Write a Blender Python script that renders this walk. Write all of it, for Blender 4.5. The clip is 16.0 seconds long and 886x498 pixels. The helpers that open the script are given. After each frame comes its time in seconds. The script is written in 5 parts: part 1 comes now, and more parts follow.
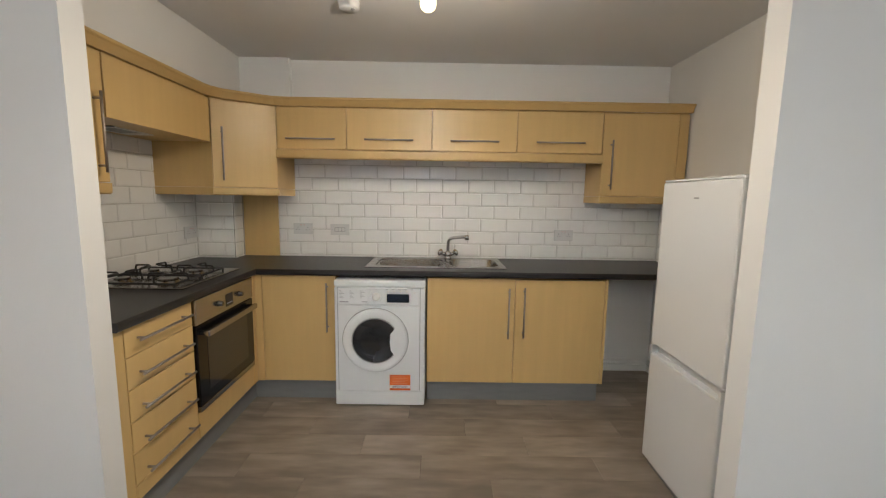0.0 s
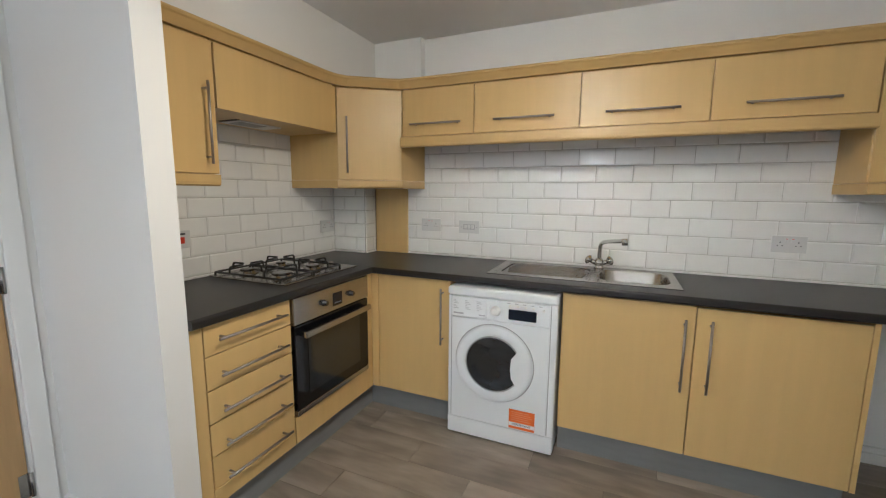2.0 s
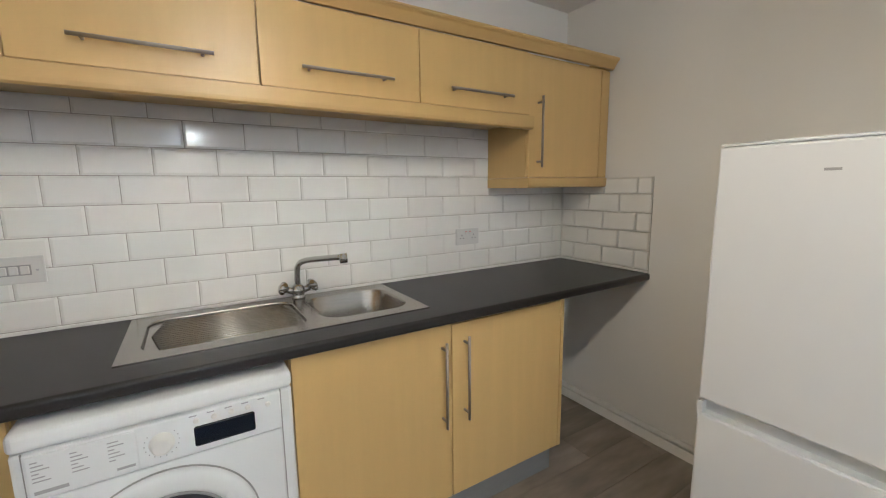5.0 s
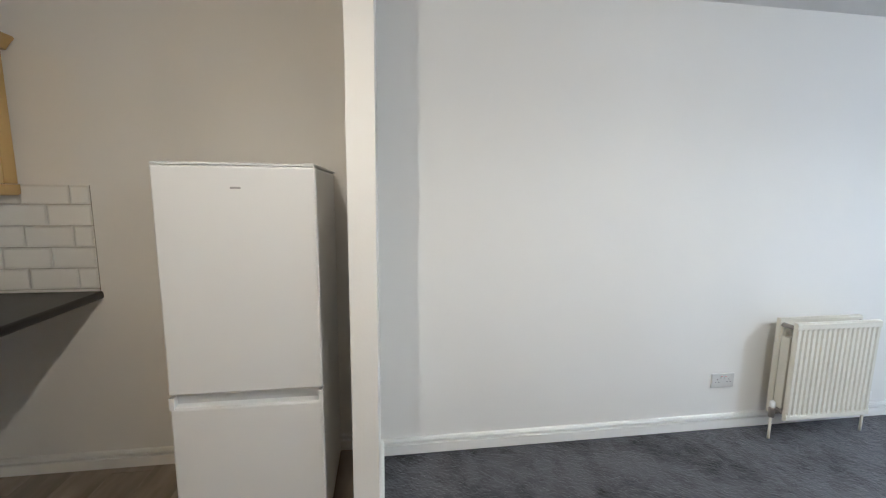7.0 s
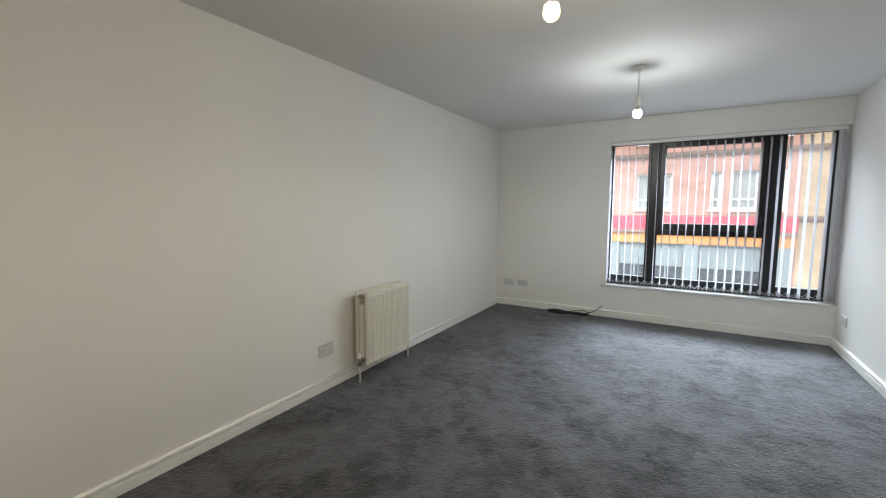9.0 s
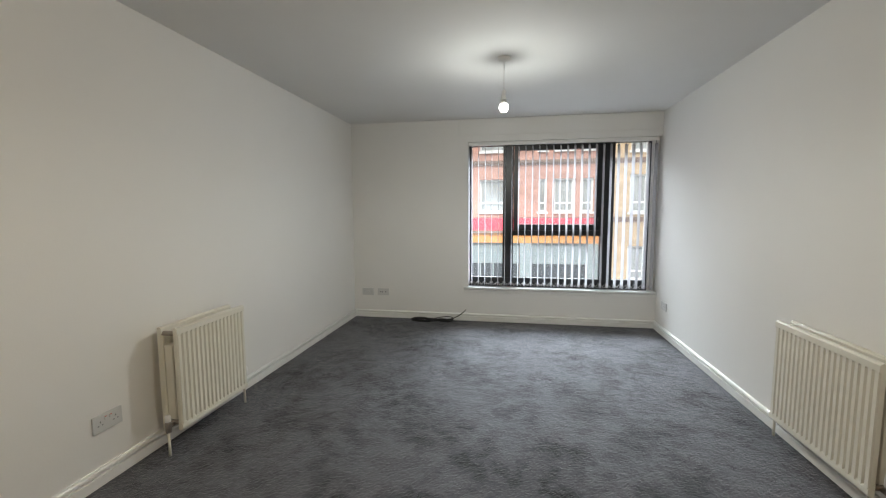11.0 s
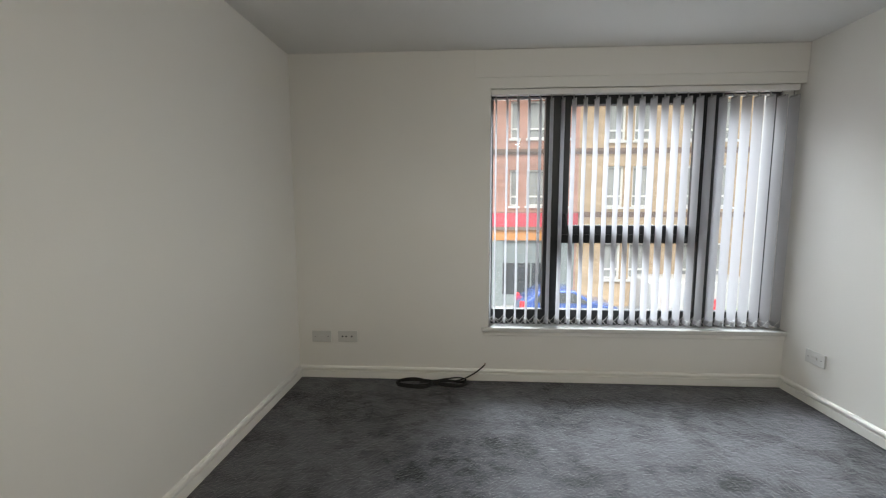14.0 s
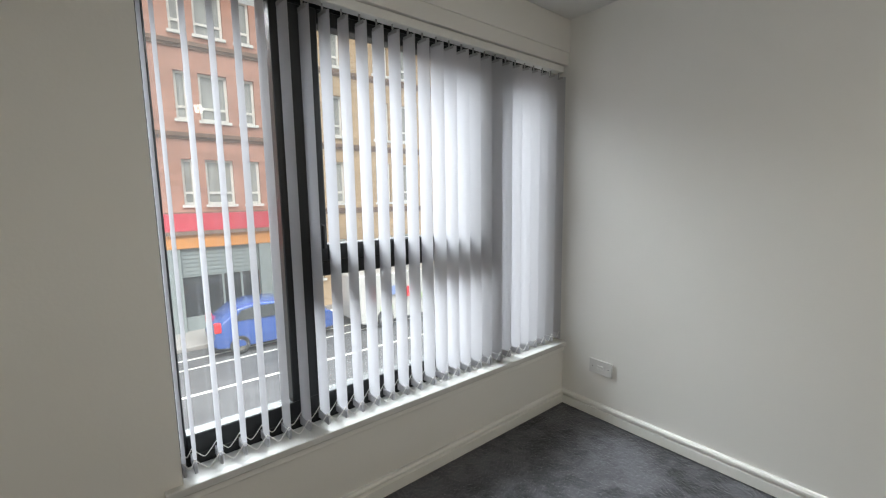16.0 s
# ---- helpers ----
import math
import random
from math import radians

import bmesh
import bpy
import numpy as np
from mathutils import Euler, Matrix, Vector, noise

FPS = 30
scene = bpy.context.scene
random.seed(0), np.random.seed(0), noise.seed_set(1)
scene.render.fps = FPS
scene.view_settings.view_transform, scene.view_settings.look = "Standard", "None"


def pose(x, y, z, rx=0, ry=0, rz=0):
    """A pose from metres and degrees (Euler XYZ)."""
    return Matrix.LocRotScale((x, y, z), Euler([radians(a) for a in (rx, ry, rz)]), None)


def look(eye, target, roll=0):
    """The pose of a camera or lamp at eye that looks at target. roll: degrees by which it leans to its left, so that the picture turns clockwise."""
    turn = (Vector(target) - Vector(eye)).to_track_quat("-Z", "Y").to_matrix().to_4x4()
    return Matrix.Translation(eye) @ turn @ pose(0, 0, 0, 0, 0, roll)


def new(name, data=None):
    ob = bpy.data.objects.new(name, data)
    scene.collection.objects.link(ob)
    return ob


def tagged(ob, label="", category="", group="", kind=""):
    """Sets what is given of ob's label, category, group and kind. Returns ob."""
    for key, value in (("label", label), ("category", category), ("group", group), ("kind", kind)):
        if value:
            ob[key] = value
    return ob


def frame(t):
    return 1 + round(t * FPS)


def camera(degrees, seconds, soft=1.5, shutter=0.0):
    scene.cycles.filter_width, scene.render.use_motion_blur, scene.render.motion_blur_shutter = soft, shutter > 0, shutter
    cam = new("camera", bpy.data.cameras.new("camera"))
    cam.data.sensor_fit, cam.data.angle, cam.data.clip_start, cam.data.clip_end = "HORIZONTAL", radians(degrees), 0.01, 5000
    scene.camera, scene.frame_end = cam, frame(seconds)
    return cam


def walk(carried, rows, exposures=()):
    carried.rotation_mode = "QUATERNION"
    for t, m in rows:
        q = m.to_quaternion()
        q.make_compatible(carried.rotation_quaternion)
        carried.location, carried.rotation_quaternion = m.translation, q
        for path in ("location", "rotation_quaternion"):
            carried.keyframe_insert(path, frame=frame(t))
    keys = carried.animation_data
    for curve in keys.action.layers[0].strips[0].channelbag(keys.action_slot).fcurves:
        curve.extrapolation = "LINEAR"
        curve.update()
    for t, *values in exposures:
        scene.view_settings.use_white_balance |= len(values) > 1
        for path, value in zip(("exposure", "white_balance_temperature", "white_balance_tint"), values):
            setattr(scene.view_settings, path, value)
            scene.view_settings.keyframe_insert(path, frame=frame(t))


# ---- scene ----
cam = camera(95.0, 16.0, soft=1.2)
PATH = [
    (0, (0.262, -0.095, 1.382), (0.278, 1.889, 1.126), 0.9),
    (0.5, (0.37, -0.011, 1.367), (0.166, 1.961, 1.109), 0.7),
    (1, (0.428, 0.154, 1.354), (-0.011, 2.088, 1.089), 0.4),
    (1.5, (0.434, 0.305, 1.351), (-0.197, 2.183, 1.079), 0.5),
    (2, (0.417, 0.452, 1.353), (-0.369, 2.27, 1.073), 0.4),
    (2.5, (0.377, 0.611, 1.356), (-0.479, 2.396, 1.071), 0.7),
    (3, (0.246, 0.728, 1.343), (-0.529, 2.549, 1.059), 0.5),
    (5.5, (-0.037, 1.321, 1.365), (1.453, 2.617, 1.05), -0.8),
    (6, (-0.012, 1.295, 1.373), (1.791, 2.1, 1.055), -0.8),
    (6.5, (-0.063, 1.2, 1.38), (1.896, 1.464, 1.074), -0.1),
    (7, (-0.124, 1.145, 1.386), (1.835, 0.856, 1.108), 0.6),
    (7.5, (-0.163, 1.123, 1.344), (1.665, 0.34, 1.133), -0.0),
    (8, (-0.224, 1.161, 1.348), (1.382, -0.014, 1.144), 0.0),
    (8.5, (-0.295, 1.212, 1.347), (1.018, -0.283, 1.144), -0.1),
    (9, (-0.335, 1.223, 1.343), (0.68, -0.488, 1.138), 0.0),
    (9.5, (-0.351, 1.201, 1.338), (0.412, -0.637, 1.131), 0.1),
    (10, (-0.318, 1.121, 1.332), (0.259, -0.783, 1.126), 0.1),
    (12.5, (0.396, -0.059, 1.305), (0.586, -2.042, 1.124), -0.4),
    (13, (0.491, -0.368, 1.306), (0.657, -2.352, 1.112), -0.1),
    (13.5, (0.567, -0.721, 1.306), (0.728, -2.705, 1.109), 0.0),
    (14, (0.622, -1.078, 1.303), (0.736, -3.063, 1.088), -0.1),
    (14.5, (0.644, -1.447, 1.319), (0.604, -3.433, 1.088), -0.3),
    (15, (0.679, -1.831, 1.32), (0.313, -3.783, 1.079), -0.6),
    (15.5, (0.645, -2.161, 1.324), (-0.114, -3.995, 1.076), -1.0),
    (16, (0.542, -2.502, 1.334), (-0.692, -4.057, 1.087), -0.9),
]
EXPOSURES = [(0.0, 1.18, 5680, 9), (0.7, 1.25, 5600, 9), (1.5, 1.41, 5400, 8), (3.0, 1.34, 5250, 7), (5.5, 1.38, 5400, 8), (6.5, 1.34, 5350, 8), (7.5, 1.25, 5450, 8), (8.0, 1.02, 5750, 7), (8.5, 0.74, 6000, 7), (9.5, 0.48, 6350, 7),
             (12.5, 0.42, 6500, 7), (13.5, 0.25, 6600, 7), (14.5, 0.02, 6800, 7), (16.0, -0.09, 6800, 7)]
walk(cam, [(t, look(eye, target, roll)) for t, eye, target, roll in PATH], EXPOSURES)


# ---- light, sky, exposure ----
world = bpy.data.worlds.new("sky")
scene.world = world
world.use_nodes = True
wn = world.node_tree.nodes
sky = wn.new("ShaderNodeTexSky")
sky.sky_type = "NISHITA"
sky.sun_disc = False
sky.sun_elevation = radians(52)
sky.sun_rotation = radians(17)
sky.air_density, sky.dust_density = 1.6, 3.0
wn["Background"].inputs[1].default_value = 0.15
world.node_tree.links.new(sky.outputs[0], wn["Background"].inputs[0])

sun = new("sun", bpy.data.lights.new("sun", "SUN"))
sun.data.energy, sun.data.angle, sun.data.color = 2.2, radians(40), (1.0, 0.98, 0.96)
sun.matrix_world = look((6, 20, 24), (0, 0, 0))

# unseen area lamp added over the street, for the sky's light through the window
daylight = new("sky_light", bpy.data.lights.new("sky_light", "AREA"))
daylight.data.shape, daylight.data.size, daylight.data.size_y = "RECTANGLE", 13.0, 5.2
daylight.data.energy, daylight.data.color = 11500, (0.82, 0.905, 1.0)
daylight.matrix_world = look((-3.6, -10.1, 7.8), (-0.6, -4.1, 1.3))


def bulb_light(at, around, below, colour):
    """An LED bulb: a little light all round, more of it below the opaque base."""
    lamp = new("bulb_light", bpy.data.lights.new("bulb_light", "POINT"))
    lamp.data.energy, lamp.data.color, lamp.data.shadow_soft_size = around, colour, 0.026
    lamp.location = at
    down = new("bulb_light", bpy.data.lights.new("bulb_light", "SPOT"))
    down.data.energy, down.data.color, down.data.shadow_soft_size = below, colour, 0.026
    down.data.spot_size, down.data.spot_blend = radians(178), 0.55
    down.location = at


KIT_BULB, MID_BULB, WIN_BULB = (0.205, 1.53, 2.10), (0.115, -0.3, 2.04), (0.005, -2.17, 2.03)
bulb_light(KIT_BULB, 7.8, 9.8, (1.0, 0.805, 0.57))
bulb_light(MID_BULB, 9.0, 12.5, (1.0, 0.89, 0.72))
bulb_light(WIN_BULB, 9.0, 16.5, (0.98, 1.0, 0.95))


# ---- materials ----
def material(name, base, rough=0.5, metal=0.0, vary=0.0, scale=20.0, stretch=(1, 1, 1), second=None, bump=0.0, bump_scale=200.0,
             coat=0.0, per_object=0.0, fine=0.0, blotch=0.0, blotch_scale=3.0, emit=None, emit_power=0.0):
    m = bpy.data.materials.new(name)
    m.use_nodes = True
    nt = m.node_tree
    b = nt.nodes["Principled BSDF"]
    b.inputs["Roughness"].default_value, b.inputs["Metallic"].default_value = rough, metal
    b.inputs["Base Color"].default_value = (*base, 1)
    if coat:
        b.inputs["Coat Weight"].default_value, b.inputs["Coat Roughness"].default_value = coat, 0.08
    if emit:
        b.inputs["Emission Color"].default_value, b.inputs["Emission Strength"].default_value = (*emit, 1), emit_power
    co = nt.nodes.new("ShaderNodeTexCoord")
    mp = nt.nodes.new("ShaderNodeMapping")
    mp.inputs["Scale"].default_value = stretch
    nt.links.new(co.outputs["Object"], mp.inputs["Vector"])
    colour = None
    if per_object:
        # each piece takes its own stretch of the grain
        piece = nt.nodes.new("ShaderNodeObjectInfo")
        shift = nt.nodes.new("ShaderNodeMath")
        shift.operation = "MULTIPLY"
        shift.inputs[1].default_value = 40.0
        nt.links.new(piece.outputs["Random"], shift.inputs[0])
        nt.links.new(shift.outputs[0], mp.inputs["Location"])

    def noise_tex(sc, detail=4.0):
        n = nt.nodes.new("ShaderNodeTexNoise")
        n.inputs["Scale"].default_value, n.inputs["Detail"].default_value = sc, detail
        nt.links.new(mp.outputs[0], n.inputs["Vector"])
        return n

    if vary or blotch or per_object:
        n = noise_tex(scale)
        ramp = nt.nodes.new("ShaderNodeMapRange")
        ramp.inputs["From Min"].default_value, ramp.inputs["From Max"].default_value = 0.3, 0.7
        nt.links.new(n.outputs[0], ramp.inputs["Value"])
        mix = nt.nodes.new("ShaderNodeMix")
        mix.data_type = "RGBA"
        dark = second or tuple(c * (1 - vary) for c in base)
        mix.inputs["A"].default_value, mix.inputs["B"].default_value = (*dark, 1), (*base, 1)
        nt.links.new(ramp.outputs[0], mix.inputs["Factor"])
        colour = mix.outputs["Result"]
        if blotch:
            n2 = noise_tex(blotch_scale, 3.0)
            r2 = nt.nodes.new("ShaderNodeMapRange")
            r2.inputs["From Min"].default_value, r2.inputs["From Max"].default_value = 0.35, 0.68
            r2.inputs["To Min"].default_value, r2.inputs["To Max"].default_value = 1 - blotch, 1 + blotch * 0.6
            nt.links.new(n2.outputs[0], r2.inputs["Value"])
            hs = nt.nodes.new("ShaderNodeHueSaturation")
            nt.links.new(r2.outputs[0], hs.inputs["Value"])
            nt.links.new(colour, hs.inputs["Color"])
            colour = hs.outputs[0]
        if per_object:
            oi = nt.nodes.new("ShaderNodeObjectInfo")
            r3 = nt.nodes.new("ShaderNodeMapRange")
            r3.inputs["To Min"].default_value, r3.inputs["To Max"].default_value = 1 - per_object, 1 + per_object
            nt.links.new(oi.outputs["Random"], r3.inputs["Value"])
            hs = nt.nodes.new("ShaderNodeHueSaturation")
            nt.links.new(r3.outputs[0], hs.inputs["Value"])
            nt.links.new(colour, hs.inputs["Color"])
            colour = hs.outputs[0]
        nt.links.new(colour, b.inputs["Base Color"])
    if bump:
        n = noise_tex(bump_scale)
        bp = nt.nodes.new("ShaderNodeBump")
        bp.inputs["Strength"].default_value, bp.inputs["Distance"].default_value = bump, 0.004
        nt.links.new(n.outputs[0], bp.inputs["Height"])
        nt.links.new(bp.outputs[0], b.inputs["Normal"])
    return m


M = {}
M["paint"] = material("white_wall_paint", (0.80, 0.785, 0.755), 0.62, vary=0.03, scale=1.3, bump=0.08, bump_scale=90, blotch=0.015, blotch_scale=0.6)
M["ceiling"] = material("ceiling_paint", (0.77, 0.76, 0.745), 0.8, vary=0.03, scale=2, bump=0.06, bump_scale=120)
M["gloss"] = material("white_gloss_paint", (0.82, 0.81, 0.78), 0.32, vary=0.03, scale=6, bump=0.03, bump_scale=60)
M["wood"] = material("maple_veneer", (0.62, 0.425, 0.168), 0.34, vary=0.012, scale=2.4, stretch=(14, 14, 1.1), bump=0.006, bump_scale=30, blotch=0.03, blotch_scale=1.2, per_object=0.025)
M["edge"] = material("maple_edge", (0.57, 0.388, 0.152), 0.38, vary=0.05, scale=4.0, stretch=(3, 3, 6), bump=0.02, bump_scale=40)
M["oak"] = material("oak_door", (0.50, 0.32, 0.14), 0.4, vary=0.2, scale=3.0, stretch=(12, 12, 0.8), bump=0.03, bump_scale=30)
M["worktop"] = material("dark_laminate", (0.018, 0.0165, 0.016), 0.36, vary=0.4, scale=160, bump=0.12, bump_scale=260, blotch=0.12, blotch_scale=7)
M["plinth"] = material("grey_plinth", (0.22, 0.225, 0.225), 0.4, vary=0.08, scale=8, stretch=(1, 1, 6))
M["steel"] = material("brushed_steel", (0.45, 0.43, 0.40), 0.25, 1.0, vary=0.12, scale=8, stretch=(1, 20, 20), bump=0.02, bump_scale=80)
M["chrome"] = material("chrome", (0.58, 0.57, 0.55), 0.14, 1.0, vary=0.08, scale=9)
M["nickel"] = material("satin_nickel", (0.41, 0.37, 0.33), 0.46, 1.0, vary=0.1, scale=30)
M["tile"] = material("white_glazed_tile", (0.84, 0.83, 0.80), 0.10, vary=0.03, scale=9, bump=0.03, bump_scale=14, coat=0.3, per_object=0.02)
M["grout"] = material("grey_grout", (0.34, 0.30, 0.25), 0.9, vary=0.3, scale=30, bump=0.2, bump_scale=300)
M["plank"] = material("grey_oak_vinyl", (0.295, 0.243, 0.192), 0.42, vary=0.22, scale=2.6, stretch=(1.6, 6, 6), bump=0.03, bump_scale=40, blotch=0.24, blotch_scale=1.3, per_object=0.13)
M["under"] = material("dark_joint", (0.15, 0.12, 0.095), 0.8, vary=0.2, scale=20)
M["appl"] = material("white_enamel", (0.77, 0.785, 0.80), 0.28, vary=0.02, scale=3, bump=0.015, bump_scale=40, coat=0.2)
# white enamel toned greyer, so the fridge looks less brightly lit
M["fridge"] = material("dimmed_fridge_enamel", (0.71, 0.715, 0.72), 0.32, vary=0.02, scale=3, bump=0.02, bump_scale=60, coat=0.1)
M["plastic"] = material("white_plastic", (0.76, 0.75, 0.73), 0.34, vary=0.03, scale=12)
M["fitting"] = material("white_moulded_fitting", (0.62, 0.615, 0.60), 0.32, vary=0.03, scale=12)
M["greyp"] = material("grey_plastic", (0.33, 0.33, 0.33), 0.45, vary=0.08, scale=12)
M["shade"] = material("dark_grey_gap_shade", (0.30, 0.29, 0.28), 0.5, vary=0.06, scale=6)
M["black"] = material("black_plastic", (0.012, 0.012, 0.013), 0.35, vary=0.3, scale=20)
M["iron"] = material("cast_iron", (0.007, 0.007, 0.007), 0.45, vary=0.3, scale=60, bump=0.15, bump_scale=300)
M["glassb"] = material("black_glass", (0.006, 0.006, 0.007), 0.08, vary=0.3, scale=4)
# the mottled tone puts streaky drum reflections into the glass colour
M["drum"] = material("dark_door_glass", (0.030, 0.031, 0.033), 0.10, vary=0.7, scale=4, stretch=(1, 1, 2.5), coat=0.5)
M["darksteel"] = material("dark_polished_steel", (0.16, 0.155, 0.15), 0.2, 1.0, vary=0.1, scale=20)
M["orange"] = material("orange_label", (0.80, 0.16, 0.02), 0.5, vary=0.05, scale=20)
M["palemark"] = material("pale_orange_print", (0.80, 0.28, 0.12), 0.5, vary=0.05, scale=20)
M["ink"] = material("grey_ink", (0.42, 0.42, 0.44), 0.6, vary=0.05, scale=20)
M["inkd"] = material("dark_ink", (0.03, 0.03, 0.035), 0.6, vary=0.05, scale=20)
M["lcd"] = material("dark_display", (0.006, 0.010, 0.020), 0.12, vary=0.2, scale=30)
M["red"] = material("red_switch", (0.62, 0.05, 0.02), 0.35, vary=0.05, scale=20)
M["rad"] = material("ivory_radiator_enamel", (0.74, 0.71, 0.62), 0.36, vary=0.03, scale=6)
M["frame"] = material("black_window_frame", (0.012, 0.014, 0.016), 0.35, vary=0.25, scale=12, bump=0.03, bump_scale=150)
M["bulb"] = material("lit_bulb", (0.9, 0.9, 0.88), 0.3, emit=(1.0, 0.74, 0.36), emit_power=1.8)
M["bulbc"] = material("lit_cool_bulb", (0.9, 0.9, 0.88), 0.3, emit=(1.0, 0.97, 0.92), emit_power=14.0)
M["cable"] = material("black_cable", (0.005, 0.005, 0.005), 0.6, vary=0.3, scale=30)


def carpet_material():
    m = bpy.data.materials.new("grey_pile_carpet")
    m.use_nodes = True
    nt = m.node_tree
    b = nt.nodes["Principled BSDF"]
    b.inputs["Roughness"].default_value = 0.9
    b.inputs["Sheen Weight"].default_value = 0.45
    b.inputs["Sheen Roughness"].default_value = 0.35
    co = nt.nodes.new("ShaderNodeTexCoord")

    def tex(sc, det, dist=0.0):
        n = nt.nodes.new("ShaderNodeTexNoise")
        n.inputs["Scale"].default_value, n.inputs["Detail"].default_value, n.inputs["Distortion"].default_value = sc, det, dist
        nt.links.new(co.outputs["Object"], n.inputs["Vector"])
        return n

    def ramped(sc, det, dist, lo, hi, to):
        n = tex(sc, det, dist)
        r = nt.nodes.new("ShaderNodeMapRange")
        r.inputs["From Min"].default_value, r.inputs["From Max"].default_value, r.inputs["To Max"].default_value = lo, hi, to
        nt.links.new(n.outputs[0], r.inputs["Value"])
        return r.outputs[0]

    def plus(a, b):
        k = nt.nodes.new("ShaderNodeMath")
        nt.links.new(a, k.inputs[0])
        nt.links.new(b, k.inputs[1])
        return k.outputs[0]

    pile = ramped(190.0, 3.0, 0.0, 0.34, 0.66, 0.15)
    tufts = ramped(75.0, 4.0, 0.3, 0.36, 0.66, 0.13)
    brushed = plus(ramped(2.1, 9.0, 0.15, 0.44, 0.56, 0.44), ramped(8.0, 9.0, 0.1, 0.44, 0.56, 0.38))
    trodden = ramped(5.2, 2.0, 0.4, 0.37, 0.40, 0.20)
    total = plus(plus(brushed, trodden), plus(tufts, pile))
    mix = nt.nodes.new("ShaderNodeMix")
    mix.data_type = "RGBA"
    mix.inputs["A"].default_value, mix.inputs["B"].default_value = (0.0025, 0.0026, 0.0034, 1), (0.090, 0.0895, 0.101, 1)
    nt.links.new(total, mix.inputs["Factor"])
    nt.links.new(mix.outputs["Result"], b.inputs["Base Color"])
    bp = nt.nodes.new("ShaderNodeBump")
    bp.inputs["Strength"].default_value, bp.inputs["Distance"].default_value = 0.6, 0.010
    nt.links.new(pile, bp.inputs["Height"])
    nt.links.new(bp.outputs[0], b.inputs["Normal"])
    return m


def slat_material():
    m = bpy.data.materials.new("white_blind_fabric")
    m.use_nodes = True
    nt = m.node_tree
    b = nt.nodes["Principled BSDF"]
    b.inputs["Base Color"].default_value, b.inputs["Roughness"].default_value = (0.71, 0.705, 0.725, 1), 0.8
    tr = nt.nodes.new("ShaderNodeBsdfTranslucent")
    tr.inputs["Color"].default_value = (0.40, 0.395, 0.415, 1)
    mx = nt.nodes.new("ShaderNodeMixShader")
    mx.inputs[0].default_value = 0.6
    nt.links.new(b.outputs[0], mx.inputs[1])
    nt.links.new(tr.outputs[0], mx.inputs[2])
    weave = nt.nodes.new("ShaderNodeBsdfTransparent")
    open_weave = nt.nodes.new("ShaderNodeMixShader")
    open_weave.inputs[0].default_value = 0.05
    nt.links.new(mx.outputs[0], open_weave.inputs[1])
    nt.links.new(weave.outputs[0], open_weave.inputs[2])
    nt.links.new(open_weave.outputs[0], nt.nodes["Material Output"].inputs["Surface"])
    wv = nt.nodes.new("ShaderNodeTexNoise")
    wv.inputs["Scale"].default_value = 600
    bp = nt.nodes.new("ShaderNodeBump")
    bp.inputs["Strength"].default_value, bp.inputs["Distance"].default_value = 0.15, 0.001
    nt.links.new(wv.outputs[0], bp.inputs["Height"])
    nt.links.new(bp.outputs[0], b.inputs["Normal"])
    return m


def pane_material():
    m = bpy.data.materials.new("clear_glass")
    m.use_nodes = True
    nt = m.node_tree
    tr = nt.nodes.new("ShaderNodeBsdfTransparent")
    tr.inputs["Color"].default_value = (0.95, 0.96, 0.96, 1)
    gl = nt.nodes.new("ShaderNodeBsdfGlossy")
    gl.inputs["Roughness"].default_value = 0.02
    fr = nt.nodes.new("ShaderNodeFresnel")
    fr.inputs["IOR"].default_value = 1.5
    mx = nt.nodes.new("ShaderNodeMixShader")
    nt.links.new(fr.outputs[0], mx.inputs[0])
    nt.links.new(tr.outputs[0], mx.inputs[1])
    nt.links.new(gl.outputs[0], mx.inputs[2])
    # a faint pale veil in the pane imitates glare washing out the street
    glare_veil = nt.nodes.new("ShaderNodeBsdfTranslucent")
    glare_veil.inputs["Color"].default_value = (0.8, 0.78, 0.76, 1)
    veiled = nt.nodes.new("ShaderNodeMixShader")
    veiled.inputs[0].default_value = 0.012
    nt.links.new(mx.outputs[0], veiled.inputs[1])
    nt.links.new(glare_veil.outputs[0], veiled.inputs[2])
    nt.links.new(veiled.outputs[0], nt.nodes["Material Output"].inputs["Surface"])
    return m


M["carpet"] = carpet_material()
M["slat"] = slat_material()
M["pane"] = pane_material()


# ---- mesh tools ----
def mesh_from(bm, name, mat):
    me = bpy.data.meshes.new(name)
    bm.to_mesh(me)
    bm.free()
    me.materials.append(mat)
    return me


def part(name, bm, mat, parent=None, label=""):
    ob = new(name, mesh_from(bm, name, mat))
    ob.parent = parent
    if label:
        ob["label"] = label
    return ob


def thing(name, m, label, category, group=""):
    ob = new(name)
    ob.empty_display_size = 0.1
    ob.matrix_basis = m
    return tagged(ob, label, category, group)


def structure(name, bm, mat, label, category):
    return tagged(part(name, bm, mat), label, category, kind="structure")


def box(bm, x0, x1, y0, y1, z0, z1, bevel=0.0, segments=1):
    m = Matrix.LocRotScale(((x0 + x1) / 2, (y0 + y1) / 2, (z0 + z1) / 2), None, (abs(x1 - x0), abs(y1 - y0), abs(z1 - z0)))
    made = bmesh.ops.create_cube(bm, size=1.0, matrix=m)["verts"]
    if bevel:
        edges = list({e for v in made for e in v.link_edges})
        bmesh.ops.bevel(bm, geom=edges, offset=bevel, segments=segments, affect="EDGES", profile=0.5)
    return bm


